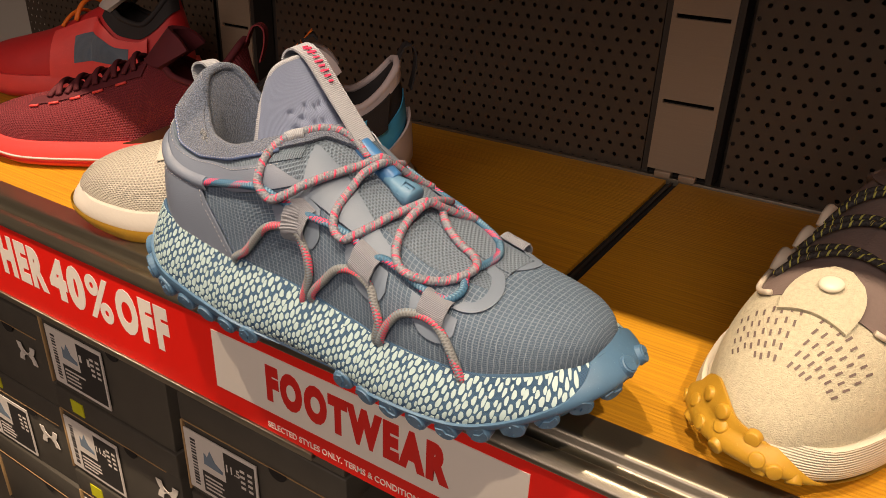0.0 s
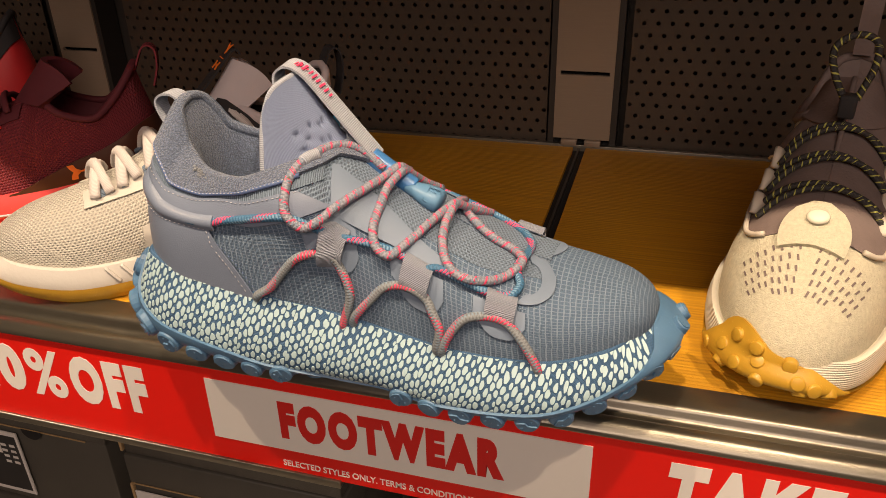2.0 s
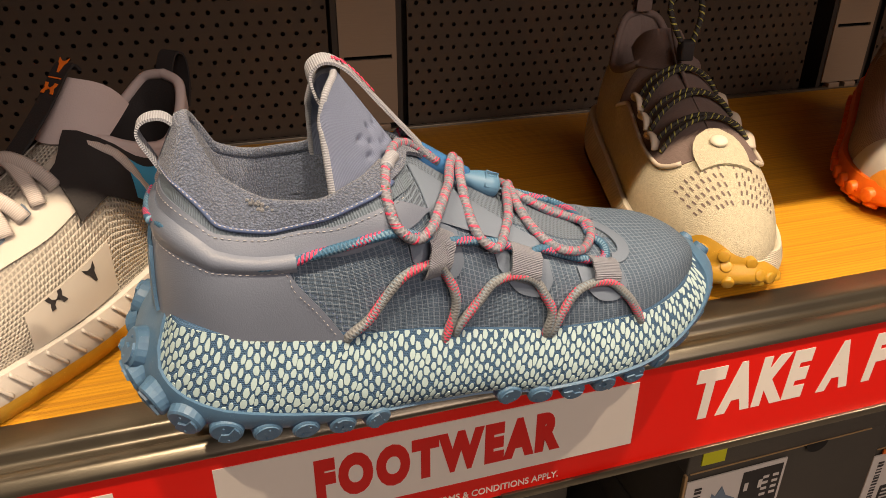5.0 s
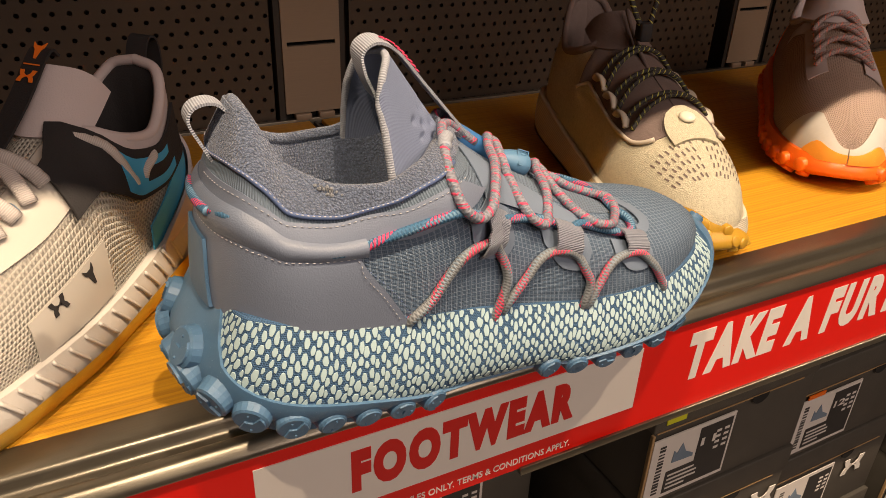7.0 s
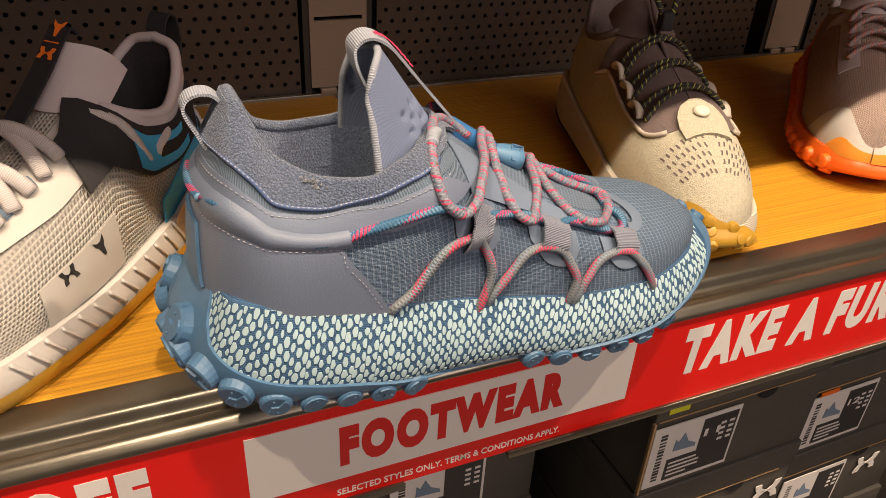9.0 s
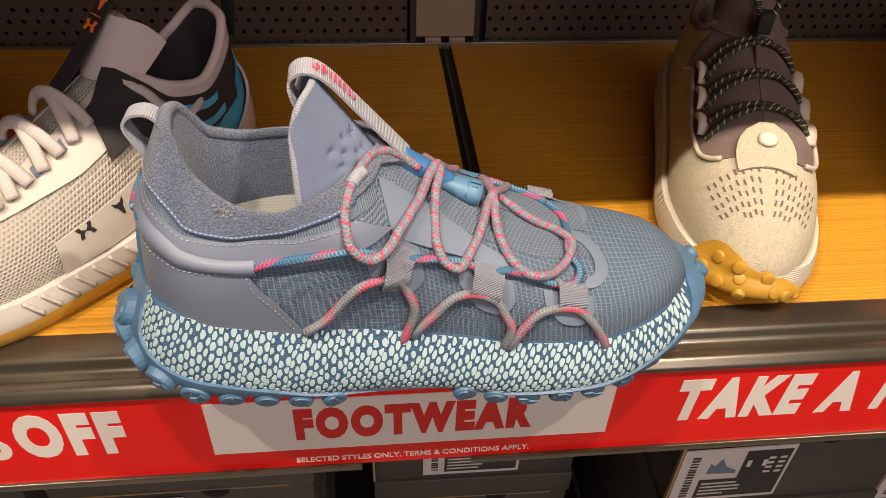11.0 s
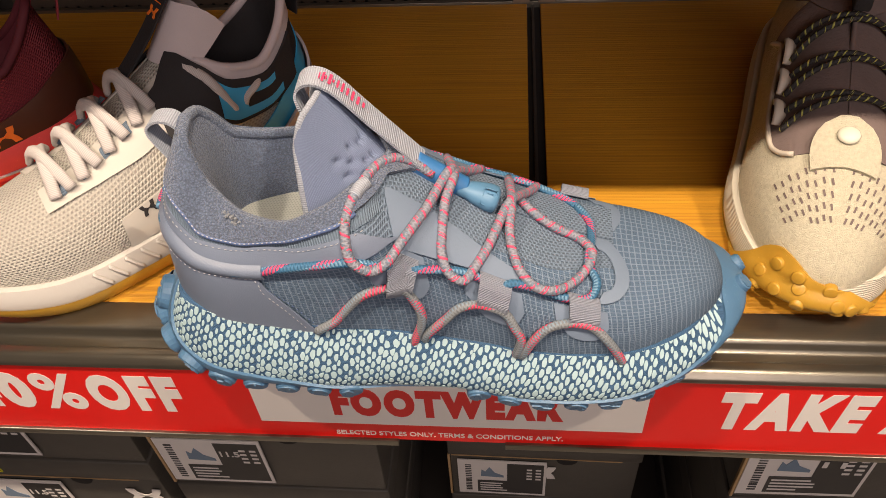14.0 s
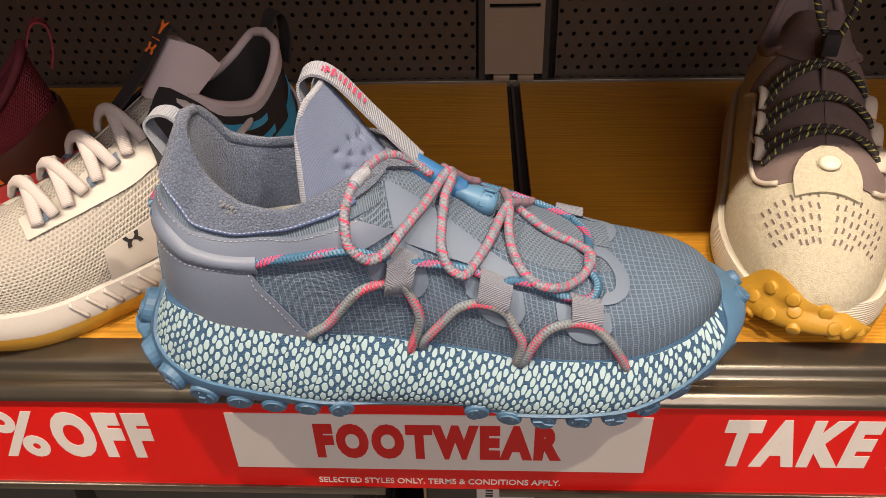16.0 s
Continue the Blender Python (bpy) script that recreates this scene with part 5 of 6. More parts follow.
for s in (-1, 1):
    overlay(W, "heel_wing", stations(0.0, 0.33, s), lambda q, t: 0.30 + 0.30 * ease((t - 0.22) / 0.1), lambda q, t: 0.97 - 0.10 * ease((t - 0.20) / 0.1), 0.0012, BLACKCLOTH, white, "black heel panel", 8, 0.001)
    overlay(W, "ankle_lining", stations(0.06, 0.40, s), lambda q, t: 0.88, lambda q, t: 1.0, 0.0020, LILAC, white, "pale lilac ankle panel", 6, 0.001)
    overlay(W, "eyestay", stations(0.40, 0.68, s), lambda q, t: 0.52 + 0.12 * ease((t - 0.5) / 0.15), lambda q, t: 0.86, 0.0010, WHITEFILM, white, "smooth white eyestay", 6, 0.0008)
    overlay(W, "heel_stripe", stations(0.02, 0.34, s), lambda q, t: 0.44 * (1 - t / 0.34), lambda q, t: 0.44 * (1 - t / 0.34) + 0.30 - 0.10 * ease((t - 0.2) / 0.14), 0.0022, SKYBLUE, white, "sky blue heel stripe", 5, 0.001)
    overlay(W, "heel_foam", stations(0.0, 0.325, s), lambda q, t: -0.02, lambda q, t: 0.02 + 0.44 * (1 - t / 0.34), 0.0050, LILAC, white, "pale heel foam", 6, 0.002)
    overlay(W, "strap_plate", stations(0.19, 0.475, s, 24), lambda q, t: 0.46 + 0.10 * ease((0.20 - t) / 0.05), lambda q, t: 0.92 - 0.14 * ease((t - 0.42) / 0.05), 0.0042, BLACKCLOTH, white, "black lace plate", 6, 0.002)
    overlay(W, "plate_inlay", stations(0.240, 0.385, s, 12), lambda q, t: 0.50, lambda q, t: 0.60, 0.0054, SKYBLUE, white, "sky blue inlay", 3, 0.001)
    overlay(W, "plate_inlay", stations(0.335, 0.390, s, 6), lambda q, t: 0.50, lambda q, t: 0.84, 0.0056, SKYBLUE, white, "sky blue inlay", 3, 0.001)
    overlay(W, "plate_inlay", stations(0.260, 0.385, s, 12), lambda q, t: 0.75, lambda q, t: 0.84, 0.0054, SKYBLUE, white, "sky blue inlay", 3, 0.001)
    overlay(W, "side_patch", stations(0.445, 0.585, s, 14), lambda q, t: 0.05, lambda q, t: 0.28, 0.0010, WHITEFILM, white, "smooth side patch", 4, 0.0005)
    slab_on(W, s, 0.540, 0.235, EMBLEM, BLACKCLOTH, white, "side_emblem", "small black emblem", 0.0058, 0.0016)
    slab_on(W, s, 0.482, 0.215, HORNS, BLACKCLOTH, white, "side_emblem", "small black emblem", 0.0058, 0.0016)
    for k in range(4):
        t = 0.52 + 0.04 * k
        thicken(part("eyelet_loop", sheet([[W.at(s, t + 0.010 * i / 3, 0.70 + 0.09 * j / 4, 0.0022 + 0.0022 * math.sin(math.pi * j / 4)) for i in range(4)] for j in range(5)]), KNITGREY, white, "speckled eyelet loop"), 0.0008)
wt = tongue_sheet(W, white, LILAC, 0.032, 0.026, 0.023, "padded pale lilac tongue")
laces(W, white, LACEWHITE, 4, 0.70, 0.0043, 0.62, "thick pale lace", 0.050, 0.480, 0.007)
part("lace", tube([W.at(1, 0.43, 0.88, 0.004), W.at(1, 0.40, 0.80, 0.006), W.at(1, 0.37, 0.66, 0.005), W.at(1, 0.36, 0.60, 0.0045)], 0.0034, 8, 5, 0.6), LACEWHITE, white, "flat pale lace")
part("lace", tube([W.at(1, 0.30, 0.90, 0.002), W.at(1, 0.31, 0.84, 0.006), W.at(1, 0.335, 0.74, 0.006), W.at(1, 0.34, 0.66, 0.0045)], 0.0034, 8, 5, 0.6), LACEWHITE, white, "flat pale lace")
wx, wz = W.rx0, W.ridge(W.rx0)
thicken(part("tongue_strap", ribbon([(wx + 0.035, 0, wz - 0.008), (wx + 0.022, 0, wz + 0.002), (wx + 0.006, 0, wz + 0.016), (wx - 0.012, 0, wz + 0.034), (wx - 0.018, 0, wz + 0.031)], 0.013, (0, 1, 0)), BLACKCLOTH, white, "black tongue strap"), 0.0015)
strap_m = Matrix.Translation((wx - 0.0045, 0, wz + 0.0285)) @ Matrix.Rotation(radians(90), 4, "Z") @ Matrix.Rotation(radians(-46), 4, "X")
bm = bmesh.new()
prism([(x * 0.0055, z * 0.0055 + 0.0085) for x, z in HORNS[0]], 0.0004, bm, strap_m)
prism([(-0.005, 0.0005), (0.005, 0.0005), (0.005, -0.0002), (-0.005, -0.0002)], 0.0004, bm, strap_m)
for b in EMBLEM:
    prism([(x * 0.0055, z * 0.0055 - 0.0068) for x, z in b], 0.0004, bm, strap_m)
part("strap_print", bm, ORANGEINK, white, "orange print on the strap", flat=True)
thicken(part("heel_loop", ribbon([(0.020, 0, 0.124), (0.012, 0, 0.142), (0.004, 0, 0.141), (0.002, 0, 0.126), (0.006, 0, 0.107)], 0.014, (0, 1, 0)), BLACKCLOTH, white, "black heel pull loop"), 0.0014)

# maroon trainer
M = Last(
    0.292,
    ([(0, 0.034), (0.05, 0.038), (0.11, 0.041), (0.16, 0.045), (0.21, 0.048), (0.292, 0.044)], [(0, 0.034), (0.05, 0.039), (0.11, 0.043), (0.16, 0.047), (0.21, 0.050), (0.292, 0.044)]),
    [(0, 0.050), (0.05, 0.042), (0.10, 0.034), (0.16, 0.030), (0.23, 0.029), (0.27, 0.034), (0.292, 0.040)],
    [(0, 0.018), (0.03, 0.003), (0.06, 0.001), (0.16, 0.001), (0.23, 0.001), (0.27, 0.008), (0.292, 0.018)],
    [(0, 0.022, 0, 0.134), (0.1, 0.024, 0.012, 0.130), (0.3, 0.042, 0.024, 0.104), (0.5, 0.058, 0.030, 0.092), (0.75, 0.080, 0.029, 0.098), (0.92, 0.096, 0.018, 0.110), (1, 0.104, 0, 0.114)],
    [(0.104, 0.114), (0.13, 0.102), (0.16, 0.088), (0.19, 0.076), (0.22, 0.068), (0.25, 0.060), (0.274, 0.050), (0.283, 0.044)],
    0.118, upper_x=(0.010, 0.005), heel_r=0.04, toe_r=0.09,
)
maroon, mmid, mout = trainer("running_shoe", "maroon mesh running shoe with a coral sole", heading(-0.210, 0.228, 209) @ Matrix.Diagonal((1, 1, 0.89, 1)), M, MAROON, CORAL, CORAL, MAROONDARK, MAROONDARK, 0.25)
for s in (-1, 1):
    overlay(M, "heel_plate", stations(0.0, 0.46, s), lambda q, t: 0.0, lambda q, t: 0.36 * (1 - ease((t - 0.26) / 0.20)) + 0.03, 0.0030, BROWNPLATE, maroon, "glossy brown heel plate", 6, 0.0015)
    overlay(M, "eyestay", stations(0.44, 0.70, s), lambda q, t: 0.62, lambda q, t: 0.80, 0.0010, MAROONDARK, maroon, "dark maroon eyestay", 4, 0.0006)
    slab_on(M, s, 0.315, 0.15, EMBLEM, ORANGEINK, maroon, "heel_emblem", "orange emblem", 0.011, 0.0052)
    for k in range(5):
        t = 0.47 + 0.05 * k
        part("eyelet_bar", tube([M.at(s, t, 0.60, 0.0014), M.at(s, t + 0.022, 0.60, 0.0014)], 0.0014, 6, 1), CORAL, maroon, "coral eyelet bar")
tongue_sheet(M, maroon, MAROONDARK, 0.034, 0.026, 0.028, "dark maroon tongue")
laces(M, maroon, MAROONDARK, 5, 0.72, 0.0036, 0.6, "dark maroon lace", 0.042, 0.46)
thicken(part("heel_loop", ribbon([(0.022, 0, 0.126), (0.012, 0, 0.148), (0.003, 0, 0.146), (0.003, 0, 0.130), (0.008, 0, 0.112)], 0.012, (0, 1, 0)), MAROON, maroon, "maroon heel pull loop"), 0.0014)
part("sole_groove", tube([M.wall(1, t, 0.42, 0.0004) for t in [0.20 + 0.6 * i / 12 for i in range(13)]], 0.0012, 6, 2), LILAC, maroon, "pale line along the sole")

# scarlet shoe behind it
scarlet, smid, sout = trainer("basketball_shoe", "scarlet and black shoe with a grey dotted tongue", heading(-0.445, 0.345, 207), M, SCARLET, CORAL, CORAL, BLACKCLOTH, BLACKCLOTH, 0.25)
for s in (-1, 1):
    overlay(M, "side_cage", stations(0.25, 0.55, s), lambda q, t: 0.02, lambda q, t: 0.62, 0.003, CORAL, scarlet, "translucent red side cage", 6, 0.002)
    overlay(M, "cage_window", stations(0.32, 0.48, s), lambda q, t: 0.16, lambda q, t: 0.44, 0.0052, KNITGREY, scarlet, "grey window of the cage", 4, 0.0006)
    overlay(M, "collar_panel", stations(0.05, 0.42, s), lambda q, t: 0.70, lambda q, t: 0.99, 0.0012, BLACKCLOTH, scarlet, "black collar panel", 4, 0.0006)
st = tongue_sheet(M, scarlet, SOCKGREY, 0.040, 0.034, 0.030, "grey tongue with dark dots")
bm = bmesh.new()
for i in range(5):
    for j in range(4):
        bmesh.ops.create_icosphere(bm, subdivisions=1, radius=0.0012, matrix=Matrix.Translation((M.rx0 + 0.012 - 0.034 * j / 5 + 0.001, -0.012 + 0.006 * i, M.ridge(M.rx0) - 0.001 + 0.034 * (j + 0.5) / 4)))
part("tongue_dots", bm, BLACKCLOTH, scarlet)
thicken(part("tongue_loop", ribbon([(0.090, 0, 0.138), (0.082, 0, 0.160), (0.074, 0, 0.166), (0.070, 0, 0.158), (0.080, 0, 0.140)], 0.010, (0, 1, 0)), MINT, scarlet, "mint pull loop"), 0.0014)
part("lace", tube(across(M, 0.50, 0.54, 0.7, 0.7, 0.003), 0.003, 8, 3, 0.7), ORANGEINK, scarlet, "orange lace")
part("lace", tube(across(M, 0.46, 0.50, 0.7, 0.7, 0.003, 0.010), 0.003, 8, 3, 0.7), ORANGEINK, scarlet, "orange lace")

# cream trail shoe
C = Last(
    0.300,
    ([(0, 0.036), (0.05, 0.042), (0.11, 0.045), (0.16, 0.048), (0.21, 0.052), (0.25, 0.050), (0.300, 0.046)], [(0, 0.036), (0.05, 0.042), (0.11, 0.045), (0.16, 0.048), (0.21, 0.052), (0.25, 0.050), (0.300, 0.046)]),
    [(0, 0.052), (0.05, 0.046), (0.10, 0.038), (0.16, 0.032), (0.23, 0.028), (0.27, 0.027), (0.300, 0.030)],
    [(0, 0.020), (0.03, 0.006), (0.06, 0.004), (0.16, 0.004), (0.23, 0.003), (0.27, 0.005), (0.300, 0.012)],
    [(0, 0.022, 0, 0.134), (0.1, 0.026, 0.013, 0.130), (0.3, 0.046, 0.026, 0.104), (0.5, 0.066, 0.031, 0.096), (0.75, 0.092, 0.030, 0.101), (0.92, 0.112, 0.018, 0.111), (1, 0.120, 0, 0.114)],
    [(0.120, 0.114), (0.15, 0.104), (0.18, 0.094), (0.21, 0.0845), (0.235, 0.0770), (0.26, 0.067), (0.280, 0.053), (0.291, 0.040)],
    0.134, upper_x=(0.010, 0.004), heel_r=0.042, toe_r=0.10,
)
cream, cmid, cout = trainer("trail_shoe", "cream suede trail shoe with dark brown tongue and gum toe", heading(0.3405, 0.306, 256.5) @ Matrix.Diagonal((0.93, 0.97, 1.0, 1)), C, CREAM, CREAMRIB, GUM, BROWNCLOTH, BROWNCLOTH, 0.22)
LEFT_RISE = table([(0.70, 0.10), (0.76, 0.45), (0.82, 1.15), (0.87, 1.36), (0.92, 1.40), (1.0, 1.24)])
RIGHT_RISE = table([(0.80, 0.08), (0.86, 0.40), (0.92, 0.85), (1.0, 1.24)])


def toe_point(s, t, w, off):
    """A point of the toe: w up to 1 lies on the sole's side, beyond 1 on the upper."""
    if w <= 0.9:
        return C.wall(s, t, w, off)
    if w >= 1.1:
        return C.at(s, t, w - 1.0, off + 0.0012)
    return C.wall(s, t, 0.9, off).lerp(C.at(s, t, 0.1, off + 0.0012), (w - 0.9) / 0.2)


toe_rows = []
for s, t in [(-1, 0.70 + 0.30 * i / 24) for i in range(25)] + [(1, 1 - 0.20 * i / 20) for i in range(1, 21)]:
    top = (LEFT_RISE if s < 0 else RIGHT_RISE)(t)
    toe_rows.append([toe_point(s, t, top * j / 9, 0.0022 + 0.0016 * math.sin(math.pi * j / 9)) for j in range(10)])
bump = thicken(part("toe_bumper", sheet(toe_rows), GUM, cream, "amber gum toe bumper with studs"), 0.002, -1.0)
stud = knob(0.0040, 0.0014, 14, False)
stud_me = None
for s, t, w in ((-1, 0.80, 0.50), (-1, 0.85, 0.82), (-1, 0.85, 0.25), (-1, 0.88, 1.18), (-1, 0.90, 0.55), (-1, 0.94, 1.22), (-1, 0.95, 0.82), (-1, 0.96, 0.30), (1, 0.985, 1.0), (1, 0.965, 0.55), (1, 0.93, 0.40), (1, 0.89, 0.22), (1, 0.955, 0.15)):
    p = toe_point(s, t, w, 0.0032)
    n = C.wall_normal(s, t, w) if w < 0.9 else C.normal(s, t, max(w - 1, 0.03))
    if stud_me is None:
        ob = part("stud", stud, GUM, bump)
        stud_me = ob.data
    else:
        ob = new("stud", stud_me)
        ob.parent = bump
    set_on(ob, p, n)
for k in range(12):
    for s in (-1, 1):
        x = 0.03 + 0.0205 * k
        p = C.wall(s, C.param(x), 0.0, 0.0)
        ob = new("lug", stud_me)
        ob.parent = cout
        set_on(ob, p + Vector((0, -s * 0.006, 0.0012)), Vector((0, 0.15 * s, -1)).normalized())
for row in range(5):
    for s in (-1, 1):
        for k in range(8):
            t = 0.735 + 0.024 * row + 0.004 * (k % 2)
            v = 0.46 + 0.066 * k
            if row > 3 and v < 0.7:
                continue
            a, b = C.at(s, t, v, 0.0004), C.at(s, t + 0.013, v + 0.012, 0.0004)
            side = (b - a).normalized().cross(C.normal(s, t, v)) * 0.0006
            bm = bmesh.new()
            bm.faces.new([bm.verts.new(q) for q in (a - side, b - side, b + side, a + side)])
            part("vent_slit", bm, BROWNCLOTH, cream, flat=True)
THROAT_V = table([(0.40, 0.46), (0.55, 0.44), (0.66, 0.48), (0.70, 0.60), (0.722, 0.98)])
for s in (-1, 1):
    overlay(C, "throat", stations(0.43, 0.720, s), lambda q, t: THROAT_V(t), lambda q, t: 1.0, 0.0008, BROWNCLOTH, cream, "dark brown ripstop throat", 10, 0.0006)
    part("throat_rim", tube([C.at(s, t, THROAT_V(t), 0.0022) for t in [0.43 + 0.275 * i / 24 for i in range(25)]], 0.0016, 8, 2), CREAMFILM, cream, "pale rim of the throat")
    for k in range(3):
        t = 0.480 + 0.056 * k
        part("lace_loop", tube([C.at(s, t, 0.52, 0.001), C.at(s, t + 0.010, 0.56, 0.004), C.at(s, t + 0.028, 0.57, 0.004), C.at(s, t + 0.040, 0.53, 0.001)], 0.0046, 8, 5, 0.45), CREAMFILM, cream, "pale webbing lace loop")
for k in range(3):
    t = 0.490 + 0.064 * k
    part("lace", tube(across(C, t, t + 0.008, 0.56, 0.56, 0.0022, 0.004), 0.0018, 8, 4), BLACKYELLOW, cream, "black cord with yellow flecks")
    part("lace", tube(across(C, t + 0.030, t - 0.004, 0.56, 0.56, 0.0022, 0.0045), 0.0018, 8, 4), BLACKYELLOW, cream, "black cord with yellow flecks")
flap_rows = []
for j in range(9):
    q = j / 8
    w = 0.19 * math.sqrt(max(1 - (max(q - 0.25, 0) / 0.765) ** 2, 0.0))
    flap_rows.append([C.at(-1 if i < 5 else 1, 0.745 - 0.085 * q, 1 - w * 1.25 * abs(i - 5) / 5, 0.0014 + 0.0035 * q) for i in range(11)])
thicken(part("button_flap", sheet(flap_rows), CREAM, cream, "cream flap held by a button"), 0.0020)
bm = bmesh.new()
bmesh.ops.create_uvsphere(bm, u_segments=20, v_segments=10, radius=0.0062)
bm.transform(Matrix.Diagonal((1, 1, 0.45, 1)))
bt = part("button", bm, PEARL, cream, "round pearl button")
set_on(bt, C.at(-1, 0.695, 1.0, 0.0058), C.normal(-1, 0.695, 0.97))
ct = tongue_sheet(C, cream, BROWNCLOTH, 0.024, 0.034, 0.025, "dark brown padded tongue")
cx, cz = C.rx0, C.ridge(C.rx0)
part("tongue_seam", tube([(cx + 0.045, 0, cz - 0.016), (cx + 0.02, 0, cz - 0.003), (cx + 0.004, 0, cz + 0.008), (cx - 0.012, 0, cz + 0.022)], 0.0018, 8, 5), BROWNCLOTH, cream)
lock = part("cord_lock", box_bm(-0.006, 0.006, -0.005, 0.005, -0.007, 0.007, 0.0015), BLACKCLOTH, cream, "black cord lock")
lock.location = (cx + 0.022, 0, cz + 0.012)
part("cord_loop", tube([(cx + 0.022 + x, y, cz + z - 0.010) for x, y, z in ((0, -0.003, 0.026), (-0.002, -0.011, 0.040), (-0.006, -0.014, 0.054), (-0.010, -0.004, 0.062), (-0.010, 0.008, 0.059), (-0.005, 0.010, 0.046), (0, 0.004, 0.026))], 0.0022, 8, 6), BLACKYELLOW, cream, "black and yellow cord loop")
thicken(part("heel_loop", ribbon([(0.024, 0, 0.130), (0.012, 0, 0.160), (0.010, 0, 0.172), (0.020, 0, 0.178), (0.030, 0, 0.168), (0.030, 0, 0.135)], 0.013, (0, 1, 0)), BROWNCLOTH, cream, "dark brown heel pull loop"), 0.0016)

# beige trail shoe with orange sole
orange_me = None
beige, bmid, bout = trainer("trail_shoe", "beige trail shoe with a bright orange lugged sole", heading(0.672, 0.306, 227), C, BEIGE, ORANGERUBBER, ORANGERUBBER, LILAC, LILAC, 0.5)
for s in (-1, 1):
    overlay(C, "toe_cap", [(s, 0.70 + 0.299 * i / 20) for i in range(21)], lambda q, t: 0.0, lambda q, t: 0.62 * ease((t - 0.69) / 0.12), 0.0010, FOAM, beige, "white toe cap", 6, 0.0008)
    overlay(C, "toe_bumper", [(s, 0.80 + 0.199 * i / 12) for i in range(13)], lambda q, t: 0.0, lambda q, t: 0.34 * ease((t - 0.80) / 0.08), 0.0022, AMBER, beige, "amber toe bumper", 5, 0.0012)
    overlay(C, "eyestay", stations(0.40, 0.66, s), lambda q, t: 0.60, lambda q, t: 0.82, 0.0010, LILAC, beige, "pinkish grey eyestay", 5, 0.0008)
    overlay(C, "heel_counter", stations(0.0, 0.22, s), lambda q, t: 0.0, lambda q, t: 0.45 * ease((0.23 - t) / 0.12), 0.0024, ORANGERUBBER, beige, "orange heel counter", 5, 0.0012)
    for k in range(17):
        x = 0.02 + 0.0165 * k
        t = C.param(x)
        for v in (0.12, 0.48):
            if orange_me is None:
                ob = part("lug", knob(0.0060, 0.0034, 12, False), ORANGERUBBER, bout)
                orange_me = ob.data
            else:
                ob = new("lug", orange_me)
                ob.parent = bout
            set_on(ob, C.wall(s, t, v, 0.0006), C.wall_normal(s, t, v))
tongue_sheet(C, beige, LILAC, 0.030, 0.026, 0.030, "pinkish grey tongue")
laces(C, beige, PINKLACE, 4, 0.70, 0.0022, 1.0, "pinkish cord lace", 0.046, 0.46)
# ---------------------------------------------------------------- shoe boxes under the shelf


def label_card(ob, x, z, w, h, y=-0.0012, dark=True):
    card = part("size_label", box_bm(x, x + w, y, 0.0, z, z + h, 0), LABEL, ob, "grey printed size label", flat=True)
    yy = y - 0.0004
    rnd = random.Random(int(abs(x) * 1000) + int(abs(z) * 1000))
    for k in range(15):
        zz = z + h * (0.10 + 0.80 * k / 15)
        part("code_bar", box_bm(x + w * 0.085, x + w * 0.155, yy, y - 0.0001, zz, zz + h * rnd.uniform(0.015, 0.04)), LABELDARK, card, flat=True)
    bm = box_bm(x + w * 0.22, x + w * 0.97, yy, y - 0.0001, z + h * 0.06, z + h * 0.42, 0)
    box_bm(x + w * 0.56, x + w * 0.97, yy, y - 0.0001, z + h * 0.42, z + h * 0.94, 0, bm)
    part("label_block", bm, LABELDARK, card, "black block of the label", flat=True)
    bm = prism([(x + w * 0.26, z + h * 0.55), (x + w * 0.27, z + h * 0.74), (x + w * 0.31, z + h * 0.68), (x + w * 0.36, z + h * 0.82), (x + w * 0.42, z + h * 0.66), (x + w * 0.52, z + h * 0.58), (x + w * 0.52, z + h * 0.53)], 0.0004, None, Matrix.Translation((0, y - 0.0001, 0)))
    part("label_picture", bm, KNITGREY, card, "small grey shoe picture", flat=True)
    for k in range(4):
        zz = z + h * (0.12 + 0.07 * k)
        part("print_line", box_bm(x + w * 0.25, x + w * rnd.uniform(0.48, 0.62), yy - 0.0003, yy - 0.00005, zz, zz + h * 0.028), LABEL, card, flat=True)
    for k in range(4):
        zz = z + h * (0.50 + 0.09 * k)
        for c in (0.78, 0.88):
            part("print_line", box_bm(x + w * c, x + w * (c + 0.06), yy - 0.0003, yy - 0.00005, zz, zz + h * 0.04), LABEL, card, flat=True)
    return card


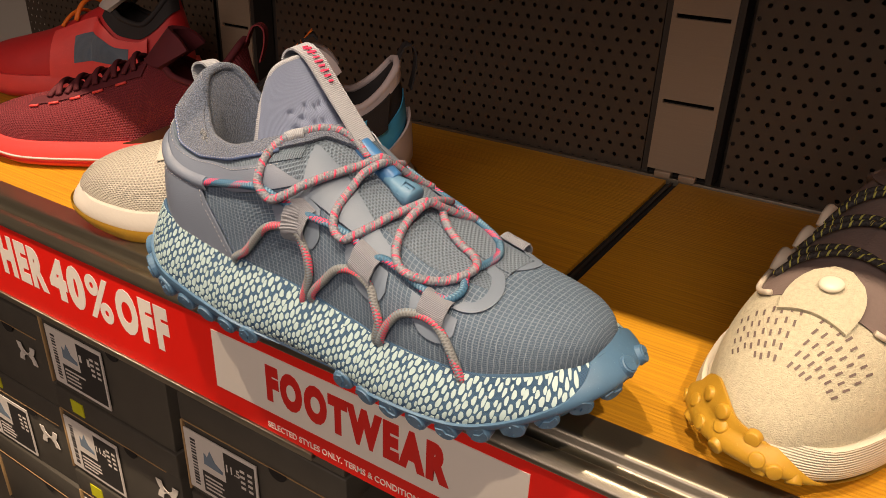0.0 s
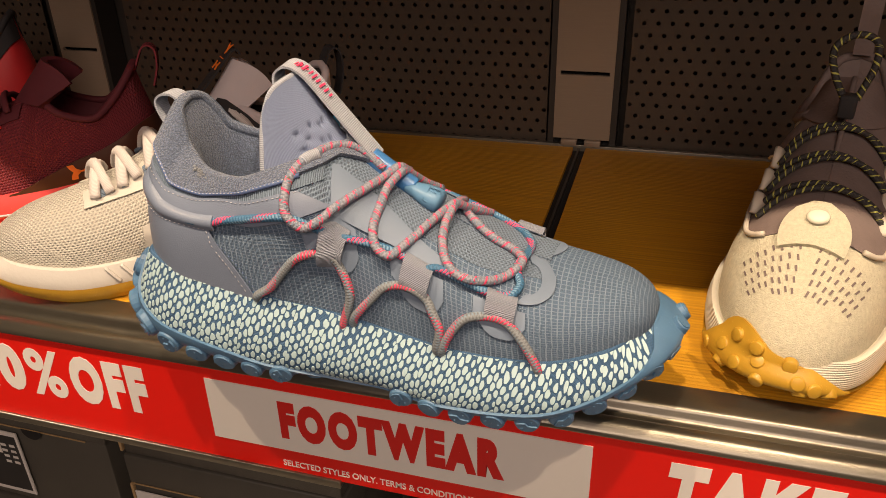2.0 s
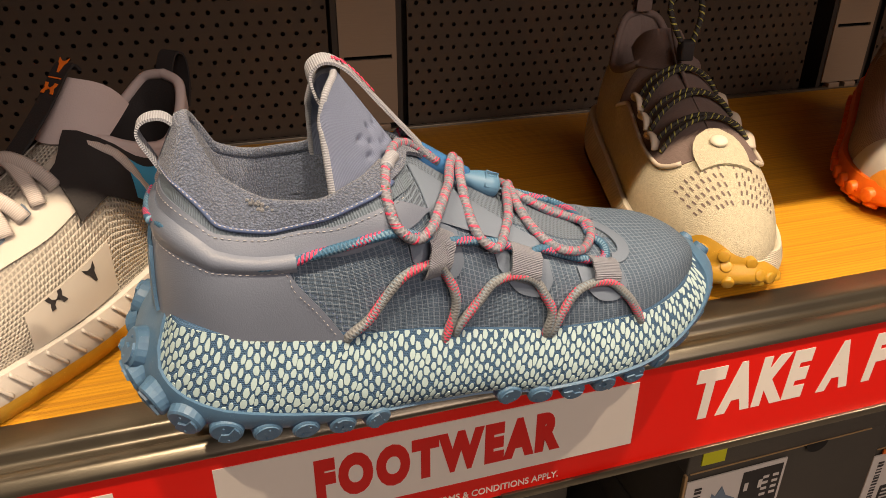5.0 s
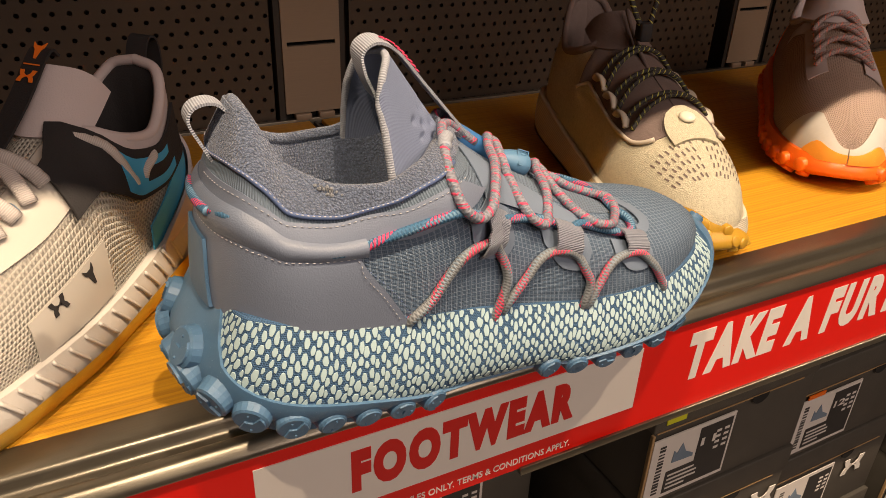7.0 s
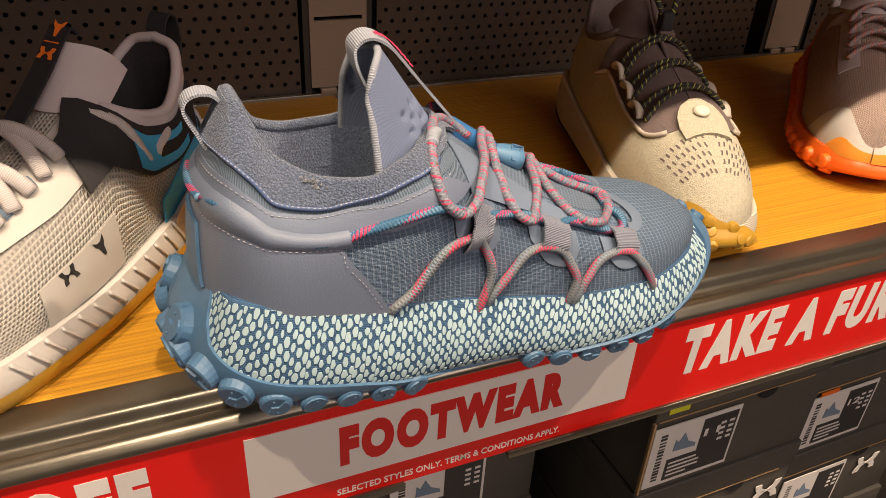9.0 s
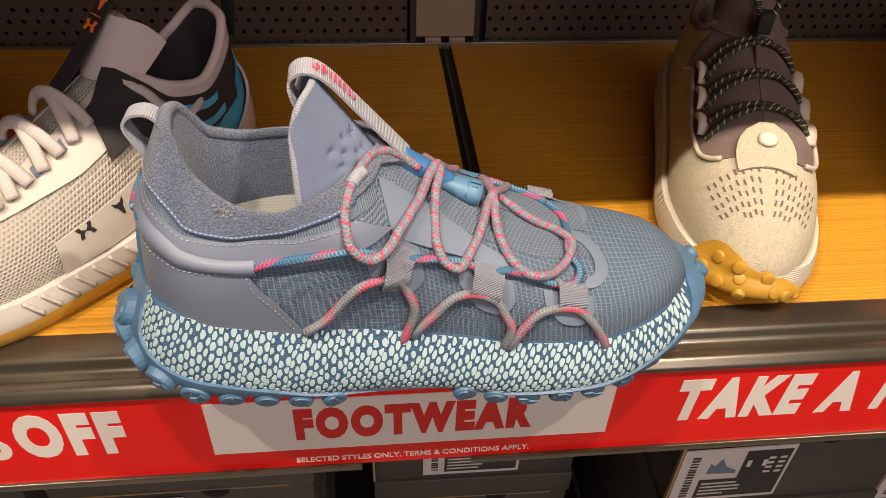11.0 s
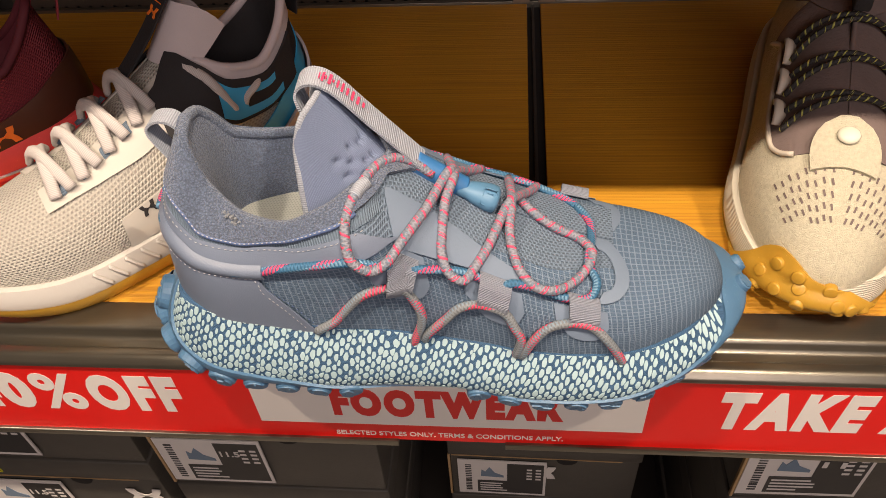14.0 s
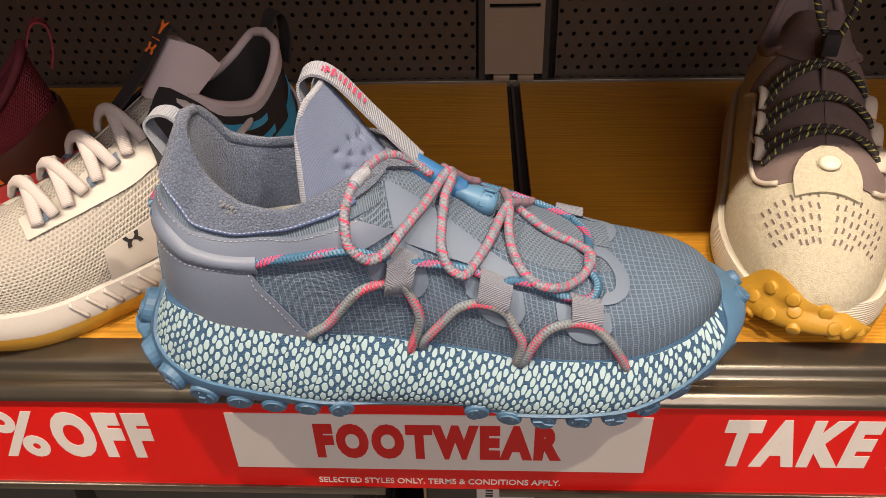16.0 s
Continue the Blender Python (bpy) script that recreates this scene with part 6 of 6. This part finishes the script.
def shoe_box(x, y, z, w=0.208, h=0.124, d=0.33, turn=0.0, label_x=None, lime=None, orange=None, emblem=None, size="", tilt=0.0):
    """A black shoe box seen from its end, with a lid."""
    ob = thing("shoe_box", "black cardboard shoe box stacked on the lower shelf", "box", Matrix.Translation((x, y, z)) @ Matrix.Rotation(radians(turn), 4, "Z") @ Matrix.Rotation(radians(tilt), 4, "Y"), "shoe boxes")
    part("body", box_bm(0.002, w - 0.002, 0.002, d, 0, h - 0.004, 0.0012), BOX, ob)
    lid = part("lid", box_bm(0, w, 0, d + 0.002, h * 0.74, h, 0.0015), BOX, ob)
    bm = box_bm(-0.0006, 0.0020, -0.0006, 0.0030, h * 0.02, h * 0.73, 0.0004)
    part("worn_edge", bm, KRAFT, ob, "bare kraft corner")
    bm = box_bm(0.004, w * 0.9, -0.0005, 0.0004, h * 0.735, h * 0.742, 0)
    part("lid_edge", bm, KRAFT, ob, "worn lid edge", flat=True)
    bm = bmesh.new()
    ring = [(w * 0.62 + 0.011 * math.cos(a), h * 0.74 - 0.010 * math.sin(a)) for a in [math.pi * k / 10 for k in range(11)]]
    prism(ring, 0.0008, bm)
    part("finger_hole", bm, VOID, ob, "dark finger hole", flat=True)
    if label_x is not None:
        card = label_card(ob, label_x, h * 0.08, 0.098, 0.074)
        if size:
            lettering(size, label_x + 0.058, h * 0.08 + 0.048, 0.018, 0.009, -0.0021, card, LABEL, 0.02)
    if lime is not None:
        part("lime_sticker", box_bm(lime, lime + 0.022, -0.0010, 0, h * 0.80, h * 0.94, 0), LIME, ob, "lime yellow sticker", flat=True)
    if orange is not None:
        part("orange_sticker", box_bm(orange, orange + 0.026, -0.0010, 0, h * 0.60, h * 0.72, 0), ORANGEST, ob, "orange sticker", flat=True)
    if emblem is not None:
        bm = bmesh.new()
        for b in EMBLEM:
            prism([(emblem + px * 0.019, h * 0.5 + pz * 0.019) for px, pz in b], 0.0008, bm)
        part("emblem", bm, WHITE, ob, "white printed emblem", flat=True)
    return ob


YB = 0.078
LOW = -0.5745
shelf_rows = [
    # column left edge, top of the stack's visible boxes: (z, label, lime, orange, emblem, size)
    (-0.655, 0.085, [(-0.196, 0.09, 0.05, None, None, "8"), (-0.322, None, 0.05, None, 0.16, ""), (-0.448, 0.02, 0.05, None, 0.16, "")]),
    (-0.436, 0.078, [(-0.272, 0.012, None, None, None, "11"), (-0.398, 0.006, 0.03, None, 0.185, "11.5"), (-0.524, 0.01, 0.03, None, 0.185, "12")]),
    (-0.214, 0.080, [(-0.186, None, None, None, None, ""), (-0.312, 0.004, None, None, None, "11.5"), (-0.438, 0.01, None, None, 0.10, "10"), (-0.564, 0.01, None, None, 0.10, "")]),
    (0.040, 0.165, [(-0.230, 0.02, None, None, None, ""), (-0.356, 0.05, None, None, 0.10, ""), (-0.482, 0.01, None, None, 0.1, "")]),
    (0.297, 0.072, [(-0.280, 0.002, 0.012, None, None, "11"), (-0.406, None, None, None, 0.180, ""), (-0.532, 0.01, None, None, 0.1, "")]),
    (0.520, 0.090, [(-0.330, 0.002, None, 0.012, None, "12"), (-0.456, 0.01, None, None, 0.15, "")]),
    (0.745, 0.080, [(-0.250, 0.05, None, None, None, ""), (-0.376, 0.01, None, None, 0.1, ""), (-0.502, 0.01, None, None, 0.1, "")]),
]
rnd = random.Random(11)
for cx0, cy0, boxes in shelf_rows:
    for z, lab, lime, orange, emb, size in boxes:
        shoe_box(cx0, cy0, z, turn=rnd.uniform(-0.8, 0.8), label_x=lab, lime=lime, orange=orange, emblem=emb, size=size)
    z = min(b[0] for b in boxes)
    if z - 0.02 > LOW:
        shoe_box(cx0, cy0, LOW, h=z - LOW - 0.0005)
